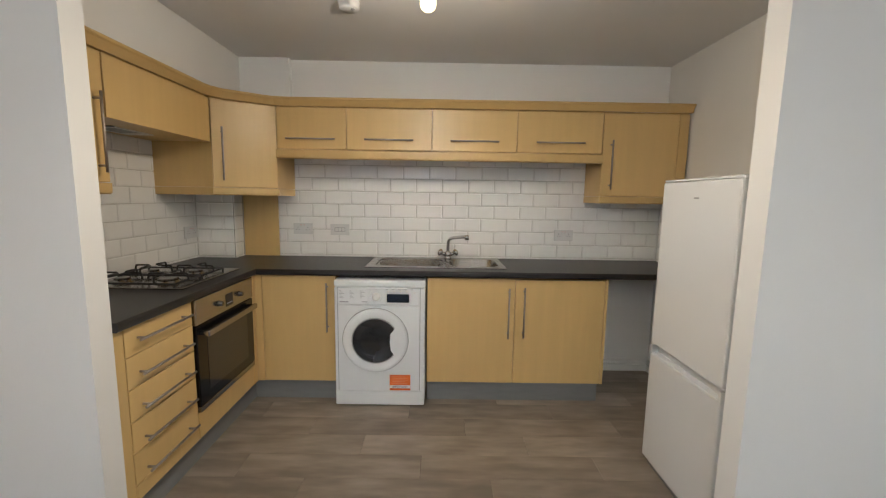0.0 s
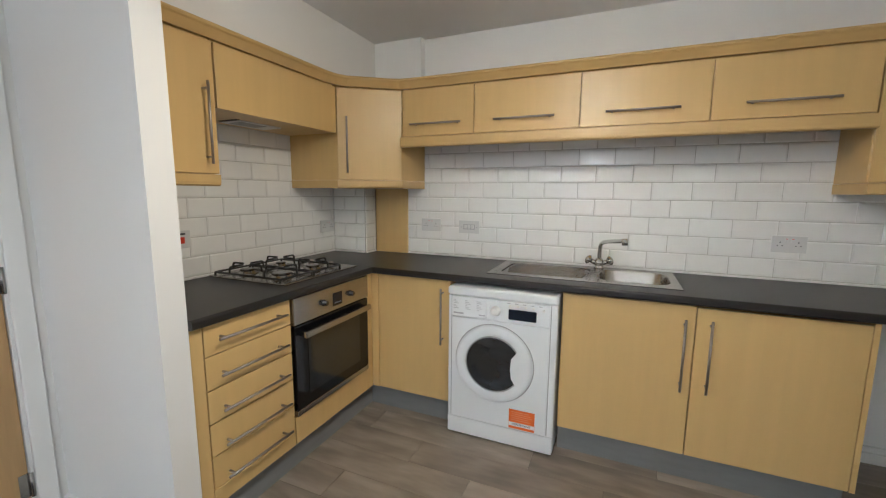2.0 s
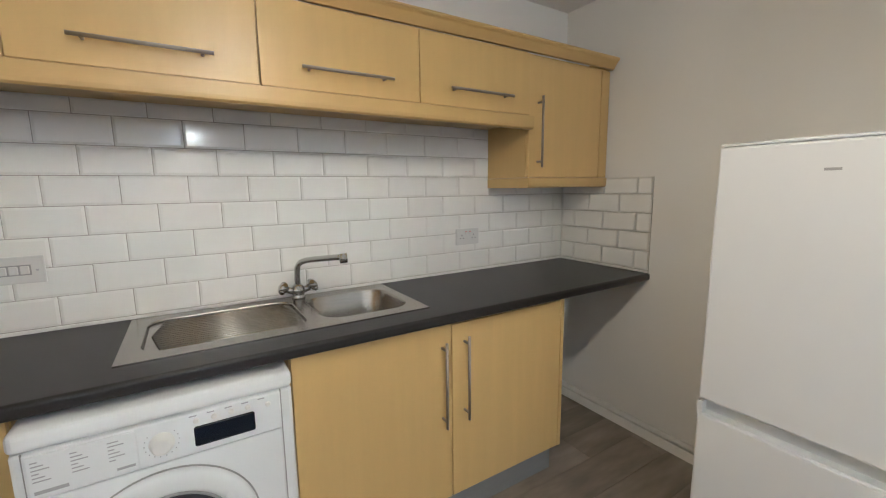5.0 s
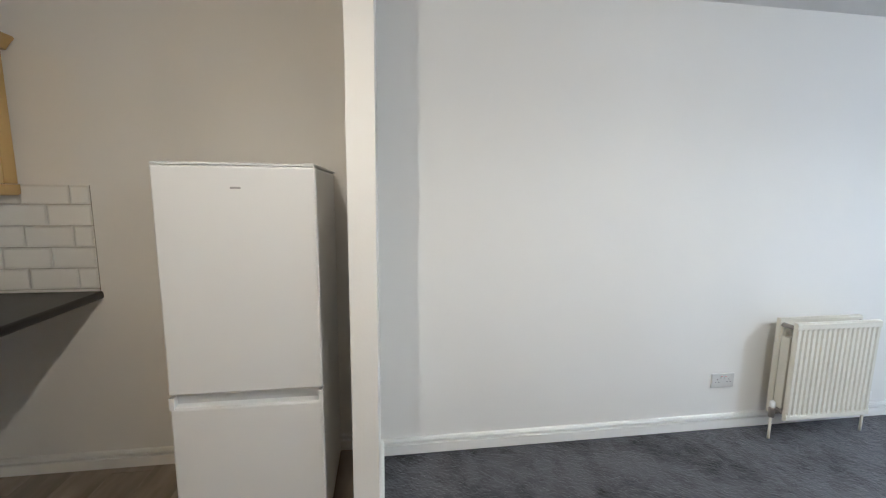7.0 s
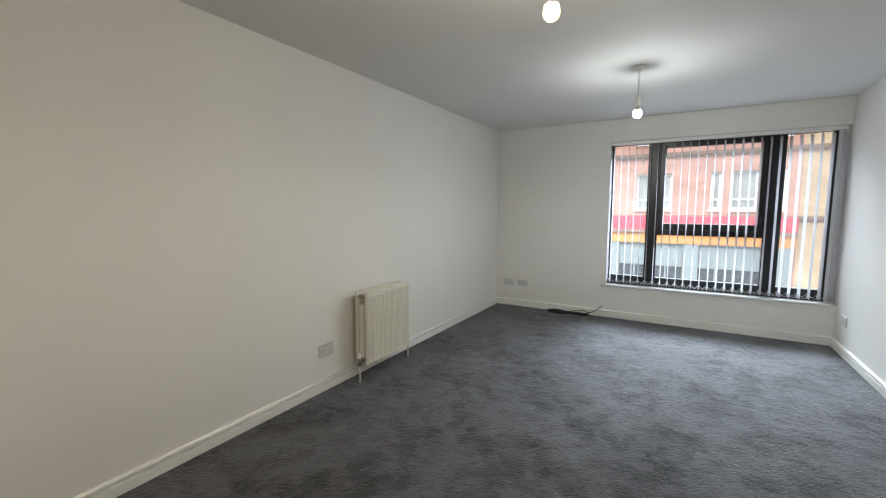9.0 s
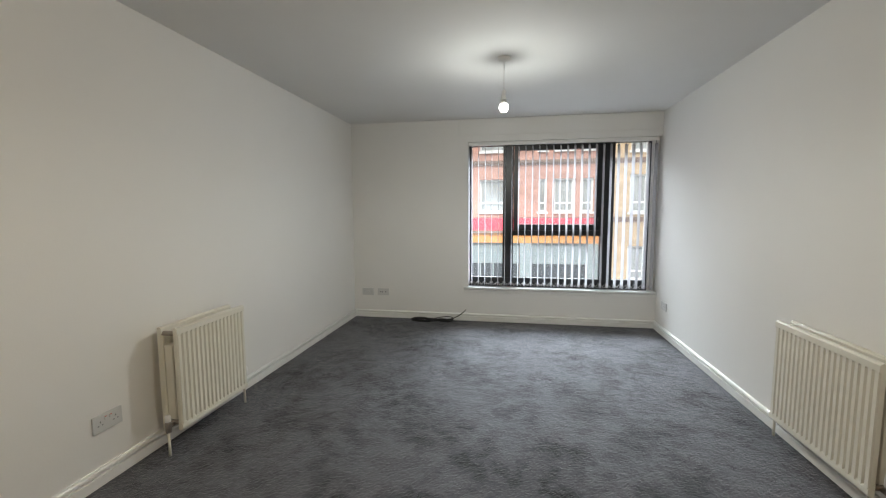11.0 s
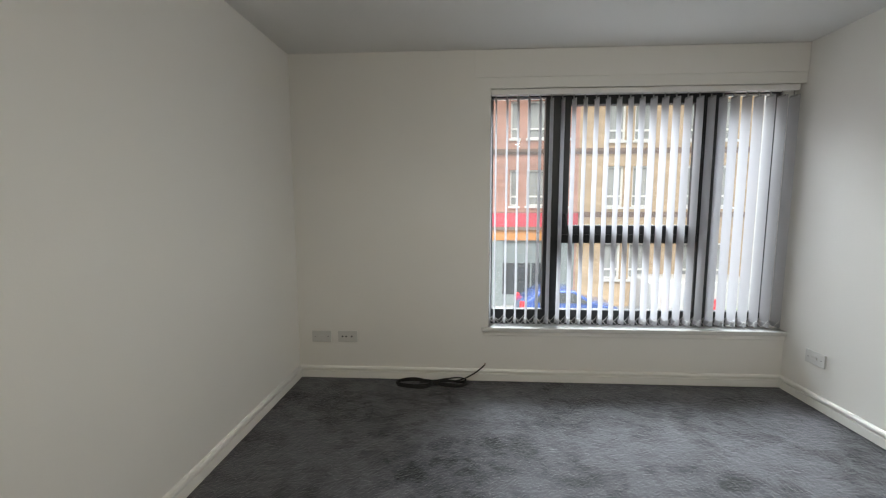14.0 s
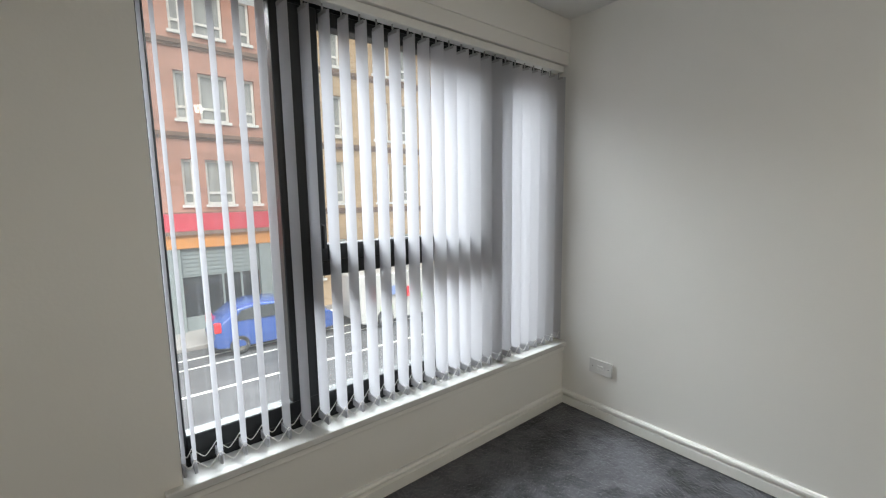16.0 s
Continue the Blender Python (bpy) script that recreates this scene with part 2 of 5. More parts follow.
def boxes(*rows, bevel=0.0, segments=1):
    bm = bmesh.new()
    for r in rows:
        box(bm, *r, bevel=bevel, segments=segments)
    return bm


def tube(bm, a, b, r, n=12, r2=None):
    a, b = Vector(a), Vector(b)
    q = (b - a).to_track_quat("Z", "Y")
    m = Matrix.LocRotScale((a + b) / 2, q, None)
    made = bmesh.ops.create_cone(bm, cap_ends=True, segments=n, radius1=r, radius2=r if r2 is None else r2, depth=(b - a).length, matrix=m)
    for f in {f for v in made["verts"] for f in v.link_faces}:
        f.smooth = len(f.verts) == 4
    return bm


def lathe(bm, profile, m=Matrix(), n=32, cap=True):
    """Turns (radius, height) pairs about the local z axis."""
    rings = []
    for r, h in profile:
        rings.append([bm.verts.new(m @ Vector((r * math.cos(2 * math.pi * i / n), r * math.sin(2 * math.pi * i / n), h))) for i in range(n)])
    for a, b in zip(rings, rings[1:]):
        for i in range(n):
            f = bm.faces.new((a[i], a[(i + 1) % n], b[(i + 1) % n], b[i]))
            f.smooth = True
    if cap:
        bm.faces.new(list(reversed(rings[0])))
        bm.faces.new(rings[-1])
    return bm


def prism(bm, outline, z0, z1):
    low = [bm.verts.new((x, y, z0)) for x, y in outline]
    top = [bm.verts.new((x, y, z1)) for x, y in outline]
    n = len(outline)
    bm.faces.new(list(reversed(low)))
    bm.faces.new(top)
    for i in range(n):
        bm.faces.new((low[i], low[(i + 1) % n], top[(i + 1) % n], top[i]))
    bmesh.ops.recalc_face_normals(bm, faces=bm.faces[:])
    return bm


def sweep(bm, path, profile):
    """Runs a profile of (outwards, up) pairs along a plan path, outwards being to the right of the way, with mitred bends."""
    rings = []
    pts = [Vector(p) for p in path]
    for i, p in enumerate(pts):
        d0 = (p - pts[i - 1]).normalized() if i else (pts[1] - p).normalized()
        d1 = (pts[i + 1] - p).normalized() if i < len(pts) - 1 else d0
        n0, n1 = Vector((d0.y, -d0.x)), Vector((d1.y, -d1.x))
        n = (n0 + n1).normalized()
        n /= max(0.3, n.dot(n0))
        rings.append([bm.verts.new((p.x + n.x * o, p.y + n.y * o, u)) for o, u in profile])
    k = len(profile)
    for a, b in zip(rings, rings[1:]):
        for j in range(k):
            bm.faces.new((a[j], a[(j + 1) % k], b[(j + 1) % k], b[j]))
    bm.faces.new(rings[0])
    bm.faces.new(list(reversed(rings[-1])))
    bmesh.ops.recalc_face_normals(bm, faces=bm.faces[:])
    return bm


def wire(points, r, name, mat, parent=None, cyclic=False):
    """A bent round rod through points, as a mesh."""
    bm = bmesh.new()
    pts = [Vector(p) for p in points]
    fine = []
    for i in range(len(pts) - 1):
        p0, p1, p2, p3 = pts[max(i - 1, 0)], pts[i], pts[i + 1], pts[min(i + 2, len(pts) - 1)]
        for s in range(6):
            u = s / 6
            fine.append(0.5 * ((2 * p1) + (p2 - p0) * u + (2 * p0 - 5 * p1 + 4 * p2 - p3) * u * u + (3 * p1 - p0 - 3 * p2 + p3) * u ** 3))
    fine.append(pts[-1])
    rings, side = [], None
    for i, p in enumerate(fine):
        d = (fine[min(i + 1, len(fine) - 1)] - fine[max(i - 1, 0)]).normalized()
        if side is None:
            side = d.orthogonal().normalized()
        side = (side - d * side.dot(d)).normalized()
        up = d.cross(side)
        rings.append([bm.verts.new(p + side * (r * math.cos(a * math.pi / 4)) + up * (r * math.sin(a * math.pi / 4))) for a in range(8)])
    for a, b in zip(rings, rings[1:]):
        for j in range(8):
            bm.faces.new((a[j], a[(j + 1) % 8], b[(j + 1) % 8], b[j])).smooth = True
    bm.faces.new(list(reversed(rings[0])))
    bm.faces.new(rings[-1])
    bmesh.ops.recalc_face_normals(bm, faces=bm.faces[:])
    return part(name, bm, mat, parent)


# ---- structure ----
CEIL = 2.365
LW, LE, LS = -1.636, 1.888, -4.012          # living room: west, east and south faces
KW, KE, KN = -1.55, 1.968, 3.065         # kitchen: west, east and north faces
NIB0, NIB1 = 1.17, 1.265                 # the east return of the opening
NIBW0, NIBW1 = 1.25, 1.345               # the west return
JE, JW = 1.285, -0.93                    # the jambs of the opening
WX0, WX1, WZ0, WZ1 = LW, 0.455, 0.41, 2.107



def carpet_mesh(x0, x1, y0, y1, step):
    """A slab whose top is an uneven pile of small tufts."""
    nx, ny = int((x1 - x0) / step), int((y1 - y0) / step)
    rng = np.random.default_rng(7)
    h = rng.normal(0.0, 0.0009, (ny + 1, nx + 1))
    wide = rng.normal(0.0, 1.0, (ny + 1, nx + 1))
    for axis in (0, 1):
        for _ in range(3):
            wide = (wide + np.roll(wide, 1, axis) + np.roll(wide, -1, axis)) / 3
    h = np.clip(h + 0.0005 * wide / wide.std(), -0.010, 0.006) - 0.006
    xs, ys = np.meshgrid(np.linspace(x0, x1, nx + 1), np.linspace(y0, y1, ny + 1))
    jx, jy = rng.uniform(-0.35, 0.35, h.shape) * step, rng.uniform(-0.35, 0.35, h.shape) * step
    co = np.stack([xs + jx, ys + jy, h], axis=-1).reshape(-1, 3)
    i = (np.arange(ny)[:, None] * (nx + 1) + np.arange(nx)[None, :]).reshape(-1)
    quads = np.stack([i, i + 1, i + nx + 2, i + nx + 1], axis=-1)
    me = bpy.data.meshes.new("floor_carpet")
    me.from_pydata(co, [], quads)
    bm = bmesh.new()
    bm.from_mesh(me)
    bpy.data.meshes.remove(me)
    box(bm, x0, x1, y0, y1, -0.12, -0.018)
    return bm


structure("floor_carpet", carpet_mesh(LW - 0.02, LE + 0.02, LS - 0.02, 1.2, 0.009), M["carpet"], "dark grey cut-pile carpet with brushed lighter patches", "carpet")
kitchen_floor = structure("floor_kitchen", boxes((KW - 0.1, KE + 0.1, 1.2, KN + 0.1, -0.12, -0.004)), M["under"], "grey-brown oak-effect vinyl plank floor", "floor")
structure("ceiling", boxes((KW - 0.3, KE + 0.3, LS - 0.35, KN + 0.2, CEIL, CEIL + 0.2)), M["ceiling"], "plain white painted ceiling", "ceiling")
DY0, DY1, DH = 0.36, 1.145, 2.03
structure("wall_west", boxes((LW - 0.14, LW, LS - 0.3, DY0 - 0.03, 0, CEIL), (LW - 0.14, LW, DY1 + 0.03, NIBW1, 0, CEIL), (LW - 0.14, LW, DY0 - 0.03, DY1 + 0.03, DH + 0.03, CEIL)),
          M["paint"], "white painted plaster wall", "wall")
structure("wall_east", boxes((LE, LE + 0.25, LS - 0.3, NIB1, 0, CEIL)), M["paint"], "white painted plaster wall", "wall")
structure("wall_south", boxes((LW, LE, LS - 0.28, LS, 0, WZ0 - 0.03), (WX1, LE, LS - 0.28, LS, WZ0 - 0.03, WZ1), (LW, LE, LS - 0.28, LS, WZ1, CEIL)),
          M["paint"], "white painted window wall", "wall")
structure("wall_return_east", boxes((JE, LE, NIB0, NIB1, 0, CEIL)), M["paint"], "short white wall return beside the kitchen opening", "wall")
structure("wall_return_west", boxes((LW, JW, NIBW0, NIBW1, 0, CEIL)), M["paint"], "short white wall return beside the kitchen opening", "wall")
structure("wall_kitchen_west", boxes((KW - 0.2, KW, NIBW1, KN, 0, CEIL)), M["paint"], "white painted kitchen wall", "wall")
structure("wall_kitchen_north", boxes((KW - 0.2, KE + 0.2, KN, KN + 0.2, 0, CEIL)), M["paint"], "white painted kitchen wall", "wall")
structure("wall_kitchen_east", boxes((KE, KE + 0.2, NIB1, KN, 0, CEIL)), M["paint"], "white painted kitchen wall", "wall")
structure("bulkhead", boxes((KW, -1.215, NIBW1, KN, 2.02, CEIL - 0.002), (-1.215, -0.855, 3.005, KN, 2.02, CEIL - 0.002)), M["paint"], "white boxed bulkhead above the wall cupboards", "bulkhead")
structure("pipe_box", boxes((KW, -1.262, 2.925, KN, 0.905, 1.5)), M["grout"], "tiled boxing in the kitchen corner", "boxing")
structure("lintel_box", boxes((LW, 0.568, LS, LS + 0.008, 2.178, CEIL - 0.002), bevel=0.002), M["paint"], "white boxed panel above the window", "boxing")

SKIRT = [(0, 0), (0.018, 0), (0.018, 0.052), (0.005, 0.056), (0.005, 0.064), (0.018, 0.067), (0.018, 0.077), (0.012, 0.085), (0, 0.088)]


def skirting(path):
    return structure("baseboard", sweep(bmesh.new(), path, SKIRT), M["gloss"], "white moulded skirting board", "skirting board")


skirting([(LE, NIB0), (LE, LS + 0.015)])
skirting([(LE, LS), (LW, LS)])
skirting([(LW, LS + 0.015), (LW, DY0 - 0.1)])
skirting([(LW, NIBW0), (JW, NIBW0)])
skirting([(JE, NIB0), (LE - 0.015, NIB0)])
skirting([(KE, KN), (KE, NIB1)])
skirting([(1.40, KN), (KE - 0.015, KN)])

# the hall door in the west wall: lining, architrave, leaf, hinges
door = structure("door_1", boxes((LW - 0.052, LW - 0.012, DY0 + 0.003, DY1 - 0.003, 0.008, DH - 0.003), bevel=0.002), M["oak"], "closed flush oak-veneer door with steel hinges", "door")
for z in (0.2, 1.02, 1.82):
    bm = bmesh.new()
    tube(bm, (LW - 0.002, DY1 + 0.001, z - 0.05), (LW - 0.002, DY1 + 0.001, z + 0.05), 0.007)
    box(bm, LW - 0.012, LW - 0.009, DY1 - 0.034, DY1, z - 0.05, z + 0.05)
    part("hinge", bm, M["steel"], door, "steel butt hinge")
bm = boxes((LW - 0.02, LW + 0.028, DY0 + 0.035, DY0 + 0.075, 0.93, 1.08), bevel=0.004)
tube(bm, (LW + 0.02, DY0 + 0.06, 1.0), (LW + 0.05, DY0 + 0.06, 1.0), 0.009)
tube(bm, (LW + 0.05, DY0 + 0.055, 1.0), (LW + 0.05, DY0 + 0.17, 1.0), 0.009)
part("door_handle", bm, M["nickel"], door, "satin lever handle")
structure("door_frame", boxes((LW - 0.14, LW - 0.001, DY1, DY1 + 0.03, 0, DH + 0.03), (LW - 0.14, LW - 0.001, DY0 - 0.03, DY0, 0, DH + 0.03), (LW - 0.14, LW - 0.001, DY0, DY1, DH, DH + 0.03),
                              (LW - 0.14, LW - 0.06, DY0, DY1, 0, DH), bevel=0.001), M["gloss"], "white painted door lining", "door frame")
structure("door_trim", boxes((LW, LW + 0.016, DY1 + 0.008, DY1 + 0.074, 0, DH + 0.07), (LW, LW + 0.016, DY0 - 0.074, DY0 - 0.008, 0, DH + 0.07), (LW, LW + 0.016, DY0 - 0.008, DY1 + 0.008, DH + 0.008, DH + 0.07), bevel=0.005, segments=2),
          M["gloss"], "white moulded door architrave", "architrave")


# ---- kitchen units ----
def bar_handle(parent, x, z, length, upright, y=0.0):
    """A round bar handle on two posts, standing off the front at y."""
    bm = bmesh.new()
    h = length / 2
    a, b = ((x, y - 0.034, z - h), (x, y - 0.034, z + h)) if upright else ((x - h, y - 0.034, z), (x + h, y - 0.034, z))
    tube(bm, a, b, 0.0056, 14)
    for s in (-1, 1):
        k = s * (h - 0.028)
        q = (x, y, z + k) if upright else (x + k, y, z)
        tube(bm, (q[0], q[1] + 0.001, q[2]), (q[0], y - 0.034, q[2]), 0.005, 10)
    return part("handle", bm, M["nickel"], parent, "satin nickel bar handle")


def front(name, parent, x0, x1, z0, z1, handle=None, y=0.0, t=0.019):
    g = 0.0018
    f = part(name, boxes((x0 + g, x1 - g, y, y + t, z0 + g, z1 - g), bevel=0.0022, segments=2), M["wood"], parent)
    if handle:
        kind, hx, hz, ln = handle
        bar_handle(f, hx, hz, ln, kind == "v", y)
    return f


LEFT = lambda y: pose(-0.935, y, 0, 0, 0, 90)
CAB = "light maple-effect kitchen cupboard with satin bar handles"
ZB, ZT = 0.145, 0.866

# left base run: drawers
d = thing("drawer_unit", LEFT(NIBW1), "five-drawer maple-effect base unit with long bar handles", "drawer unit", "kitchen base units")
part("body", boxes((0.003, 0.478, 0.021, 0.595, ZB, ZT - 0.002)), M["wood"], d)
part("filler_panel", boxes((0.003, 0.052, 0.0, 0.02, ZB, ZT - 0.002), bevel=0.002), M["wood"], d)
DZ = [0.864, 0.744, 0.612, 0.479, 0.347, 0.214]
HZ = [0.808, 0.667, 0.528, 0.388, 0.252]
for za, zb, hz in zip(DZ, DZ[1:], HZ):
    front("drawer_front", d, 0.055, 0.480, zb, za, ("h", 0.263, hz, 0.335))
part("bottom_rail", boxes((0.055, 0.480, 0.0, 0.019, ZB, 0.212), bevel=0.002), M["wood"], d)

# oven housing and oven
o = thing("oven_housing", LEFT(1.828), "maple-effect housing around the built-in oven", "cabinet", "kitchen base units")
part("body", boxes((0.0, 0.02, 0.021, 0.595, ZB, ZT - 0.002), (0.585, 0.605, 0.021, 0.595, ZB, ZT - 0.002), (0.02, 0.585, 0.021, 0.595, ZB, 0.27)), M["wood"], o)
part("lower_panel", boxes((0.003, 0.605, 0.0, 0.019, ZB, 0.28), bevel=0.002), M["wood"], o)
part("filler_panel", boxes((0.607, 0.662, 0.0, 0.019, ZB, ZT - 0.002), bevel=0.002), M["wood"], o)

ov = thing("oven", LEFT(1.832) @ pose(0, 0, 0.284), "built-in steel and black glass electric oven", "oven")
OW, OH = 0.596, 0.578
part("body", boxes((0.025, OW - 0.03, 0.03, 0.55, 0.002, OH - 0.004)), M["black"], ov)
fas = part("control_panel", boxes((0, OW, -0.014, 0.028, OH - 0.128, OH), bevel=0.002, segments=2), M["steel"], ov, "brushed steel control panel")
for kx in (0.205, 0.425):
    bm = bmesh.new()
    lathe(bm, [(0.016, 0.0), (0.016, 0.004), (0.0135, 0.006), (0.0125, 0.022), (0.010, 0.025)], pose(kx, -0.014, OH - 0.068, 90), 24)
    part("knob", bm, M["darksteel"], fas, "round dark steel knob")
part("display", boxes((0.278, 0.352, -0.0155, -0.012, OH - 0.106, OH - 0.038)), M["lcd"], fas, "dark digital display")
bm = bmesh.new()
for i in range(4):
    box(bm, 0.288 + i * 0.015, 0.298 + i * 0.015, -0.0165, -0.0150, OH - 0.092, OH - 0.088)
part("buttons", bm, M["ink"], fas)
dr = part("door", boxes((0.002, OW - 0.002, -0.012, 0.026, 0.030, OH - 0.134), bevel=0.003, segments=2), M["glassb"], ov, "black glass oven door")
part("window", boxes((0.085, OW - 0.085, -0.0135, -0.011, 0.085, OH - 0.205), bevel=0.0005), M["drum"], dr, "tinted oven window")
bm = bmesh.new()
box(bm, 0.03, OW - 0.03, -0.058, -0.036, OH - 0.192, OH - 0.160, bevel=0.006, segments=2)
for hx in (0.05, OW - 0.05):
    box(bm, hx - 0.012, hx + 0.012, -0.045, -0.010, OH - 0.186, OH - 0.166)
part("handle", bm, M["steel"], dr, "broad steel bar handle")
part("bottom_trim", boxes((0.002, OW - 0.002, -0.012, 0.026, 0.0, 0.027), bevel=0.002), M["steel"], ov, "brushed steel trim strip")

# back base run
BK = lambda x: pose(x, 2.495, 0)
c = thing("corner_base_cupboard", BK(-0.889), CAB, "cupboard", "kitchen base units")
part("body", boxes((-0.64, 0.475, 0.021, 0.565, ZB, ZT - 0.002)), M["wood"], c)
part("upstand_panel", boxes((-0.360, -0.096, 0.55, 0.569, 0.906, 1.37)), M["wood"], c)
part("corner_post", boxes((-0.047, -0.001, -0.004, 0.019, ZB, ZT - 0.002), bevel=0.002), M["wood"], c)
front("door", c, 0.0, 0.474, ZB, ZT - 0.002, ("v", 0.425, 0.657, 0.325))
c = thing("sink_base_cupboard", BK(0.184), "double maple-effect sink base cupboard with two doors", "cupboard", "kitchen base units")
part("body", boxes((0.0, 0.018, 0.021, 0.565, ZB, ZT - 0.002), (1.165, 1.183, 0.0, 0.565, ZB, ZT - 0.002), (0.018, 1.165, 0.021, 0.565, ZB, ZB + 0.018), (0.018, 1.165, 0.55, 0.565, ZB + 0.018, ZT - 0.002)), M["wood"], c)
front("door", c, 0.0, 0.575, ZB, ZT - 0.006, ("v", 0.533, 0.632, 0.335))
front("door", c, 0.576, 1.163, ZB, ZT - 0.012, ("v", 0.633, 0.638, 0.335))
PL = "grey laminate plinth under the base units"
tagged(part("plinth", boxes((-0.995, -0.98, NIBW1 + 0.002, 2.56, 0.0, ZB - 0.003)), M["plinth"]), PL, "plinth")
tagged(part("plinth", boxes((-0.978, -0.415, 2.545, 2.56, 0.0, ZB - 0.003)), M["plinth"]), PL, "plinth")
tagged(part("plinth", boxes((0.186, 1.352, 2.545, 2.56, 0.0, ZB - 0.003), (1.337, 1.352, 2.562, 3.05, 0.0, ZB - 0.003)), M["plinth"]), PL, "plinth")


# worktop in two lengths with a rounded front nose and a sink cut-out
def worktop():
    w = thing("worktop", pose(0, 0, 0.867), "dark charcoal laminate worktop with rounded front edge", "worktop")
    z0, z1, r = 0.0, 0.038, 0.012
    fx, fy = -0.908, 2.463
    sx0, sx1, sy0, sy1 = -0.215, 0.69, 2.60, 3.02
    arc = [(0, z0)] + [(r * math.sin(i * math.pi / 10), z0 + r - r * math.cos(i * math.pi / 10)) for i in range(1, 6)]
    arc += [(r * math.cos(i * math.pi / 10), z1 - r + r * math.sin(i * math.pi / 10)) for i in range(0, 6)]
    bm = bmesh.new()
    box(bm, KW, fx - r, NIBW1, fy + r - 0.001, z0, z1)
    sweep(bm, [(fx - r, NIBW1), (fx - r, fy + r - 0.001)], arc)
    bmesh.ops.remove_doubles(bm, verts=bm.verts[:], dist=0.0004)
    part("hob_length", bm, M["worktop"], w)
    bm = bmesh.new()
    for s in ((KW, sx0, fy + r, KN, z0, z1), (sx1, KE, fy + r, KN, z0, z1), (sx0, sx1, fy + r, sy0, z0, z1), (sx0, sx1, sy1, KN, z0, z1)):
        box(bm, *s)
    sweep(bm, [(fx - r, fy + r), (KE, fy + r)], arc)
    bmesh.ops.remove_doubles(bm, verts=bm.verts[:], dist=0.0004)
    part("sink_length", bm, M["worktop"], w)
    part("joint_strip", boxes((fx - r - 0.002, KW + 0.02, fy + r - 0.002, fy + r + 0.001, z1, z1 + 0.0006)), M["black"], w, "thin dark joint line")


worktop()

# wall units
WL = lambda y: pose(-1.172, y, 0, 0, 0, 90)
WZ_A, WZ_B, PZ = 1.42, 1.964, 1.370


def pelmet(bm, x0, x1, z0, z1, y=0.0):
    prof = [(y + 0.03, z0), (y + 0.004, z0), (y - 0.004, z0 + 0.006), (y - 0.006, z0 + 0.018), (y - 0.006, z1 - 0.004), (y + 0.03, z1 - 0.004)]
    rows = [[bm.verts.new((x, py, pz)) for py, pz in prof] for x in (x0, x1)]
    for j in range(len(prof)):
        k = (j + 1) % len(prof)
        bm.faces.new((rows[0][j], rows[0][k], rows[1][k], rows[1][j]))
    bm.faces.new(rows[0])
    bm.faces.new(list(reversed(rows[1])))
    bmesh.ops.recalc_face_normals(bm, faces=bm.faces[:])
    return bm


w = thing("wall_cupboard", WL(NIBW1) @ pose(0, 0, PZ), "tall maple-effect wall cupboard with upright bar handle", "cupboard", "kitchen wall units")
part("body", boxes((0.002, 0.355, 0.021, 0.372, 0.05, 0.61)), M["wood"], w)
front("door", w, 0.002, 0.357, 0.05, 0.594, ("v", 0.302, 0.256, 0.33))
part("pelmet", pelmet(bmesh.new(), 0.002, 0.355, 0.0, 0.052), M["edge"], w)

h = thing("hood_cupboard", WL(1.708) @ pose(0, 0, 1.695), "maple-effect hood cupboard with plain flap front", "cupboard", "kitchen wall units")
part("body", boxes((0.0, 0.79, 0.0205, 0.372, 0.003, 0.285)), M["wood"], h)
front("flap", h, 0.0, 0.795, 0.0, 0.269)
eh = thing("extractor_hood", WL(1.708) @ pose(0.25, 0.16, 1.692), "small white canopy extractor set in the cupboard base", "extractor hood")
part("frame", boxes((0.0, 0.27, 0.0, 0.016, 0.0, 0.0058), (0.0, 0.27, 0.124, 0.14, 0.0, 0.0058), (0.0, 0.022, 0.016, 0.124, 0.0, 0.0058), (0.20, 0.27, 0.016, 0.124, 0.0, 0.0058), bevel=0.0015), M["plastic"], eh, "white plastic surround")
part("filter", boxes((0.022, 0.20, 0.016, 0.124, 0.002, 0.0058)), M["greyp"], eh, "grey mesh grease filter")
part("slot", boxes((-0.022, -0.003, 0.0, 0.13, 0.003, 0.0058)), M["inkd"], eh, "dark slot beside the surround")

# diagonal corner wall unit
A0, A1 = Vector((-1.171, 2.505)), Vector((-0.852, 2.732))
ang = math.degrees(math.atan2((A1 - A0).y, (A1 - A0).x))
DW = (A1 - A0).length
cu = thing("corner_wall_cupboard", pose(A0.x, A0.y, PZ, 0, 0, ang), "diagonal maple-effect corner wall cupboard", "cupboard", "kitchen wall units")
inv = pose(A0.x, A0.y, 0, 0, 0, ang).inverted()
ring = [A0, A1, Vector((-0.852, KN - 0.008)), Vector((KW + 0.008, KN - 0.008)), Vector((KW + 0.008, 2.505))]
loc = [(inv @ Vector((p.x, p.y, 0))) for p in ring]
inset = [(loc[0].x, loc[0].y + 0.021), (loc[1].x, loc[1].y + 0.021)] + [(p.x, p.y) for p in loc[2:]]
bm = bmesh.new()
prism(bm, inset, 0.05, 0.61)
part("body", bm, M["wood"], cu)
front("door", cu, 0.0, DW, 0.05, 0.592, ("v", 0.058, 0.258, 0.33))
bm = pelmet(bmesh.new(), -0.004, DW + 0.004, 0.0, 0.052)
prism(bm, [(loc[4].x, loc[4].y), (loc[0].x - 0.004, loc[0].y), (loc[0].x + 0.02, loc[0].y + 0.03), (loc[4].x, loc[4].y + 0.02)], 0.0, 0.048)
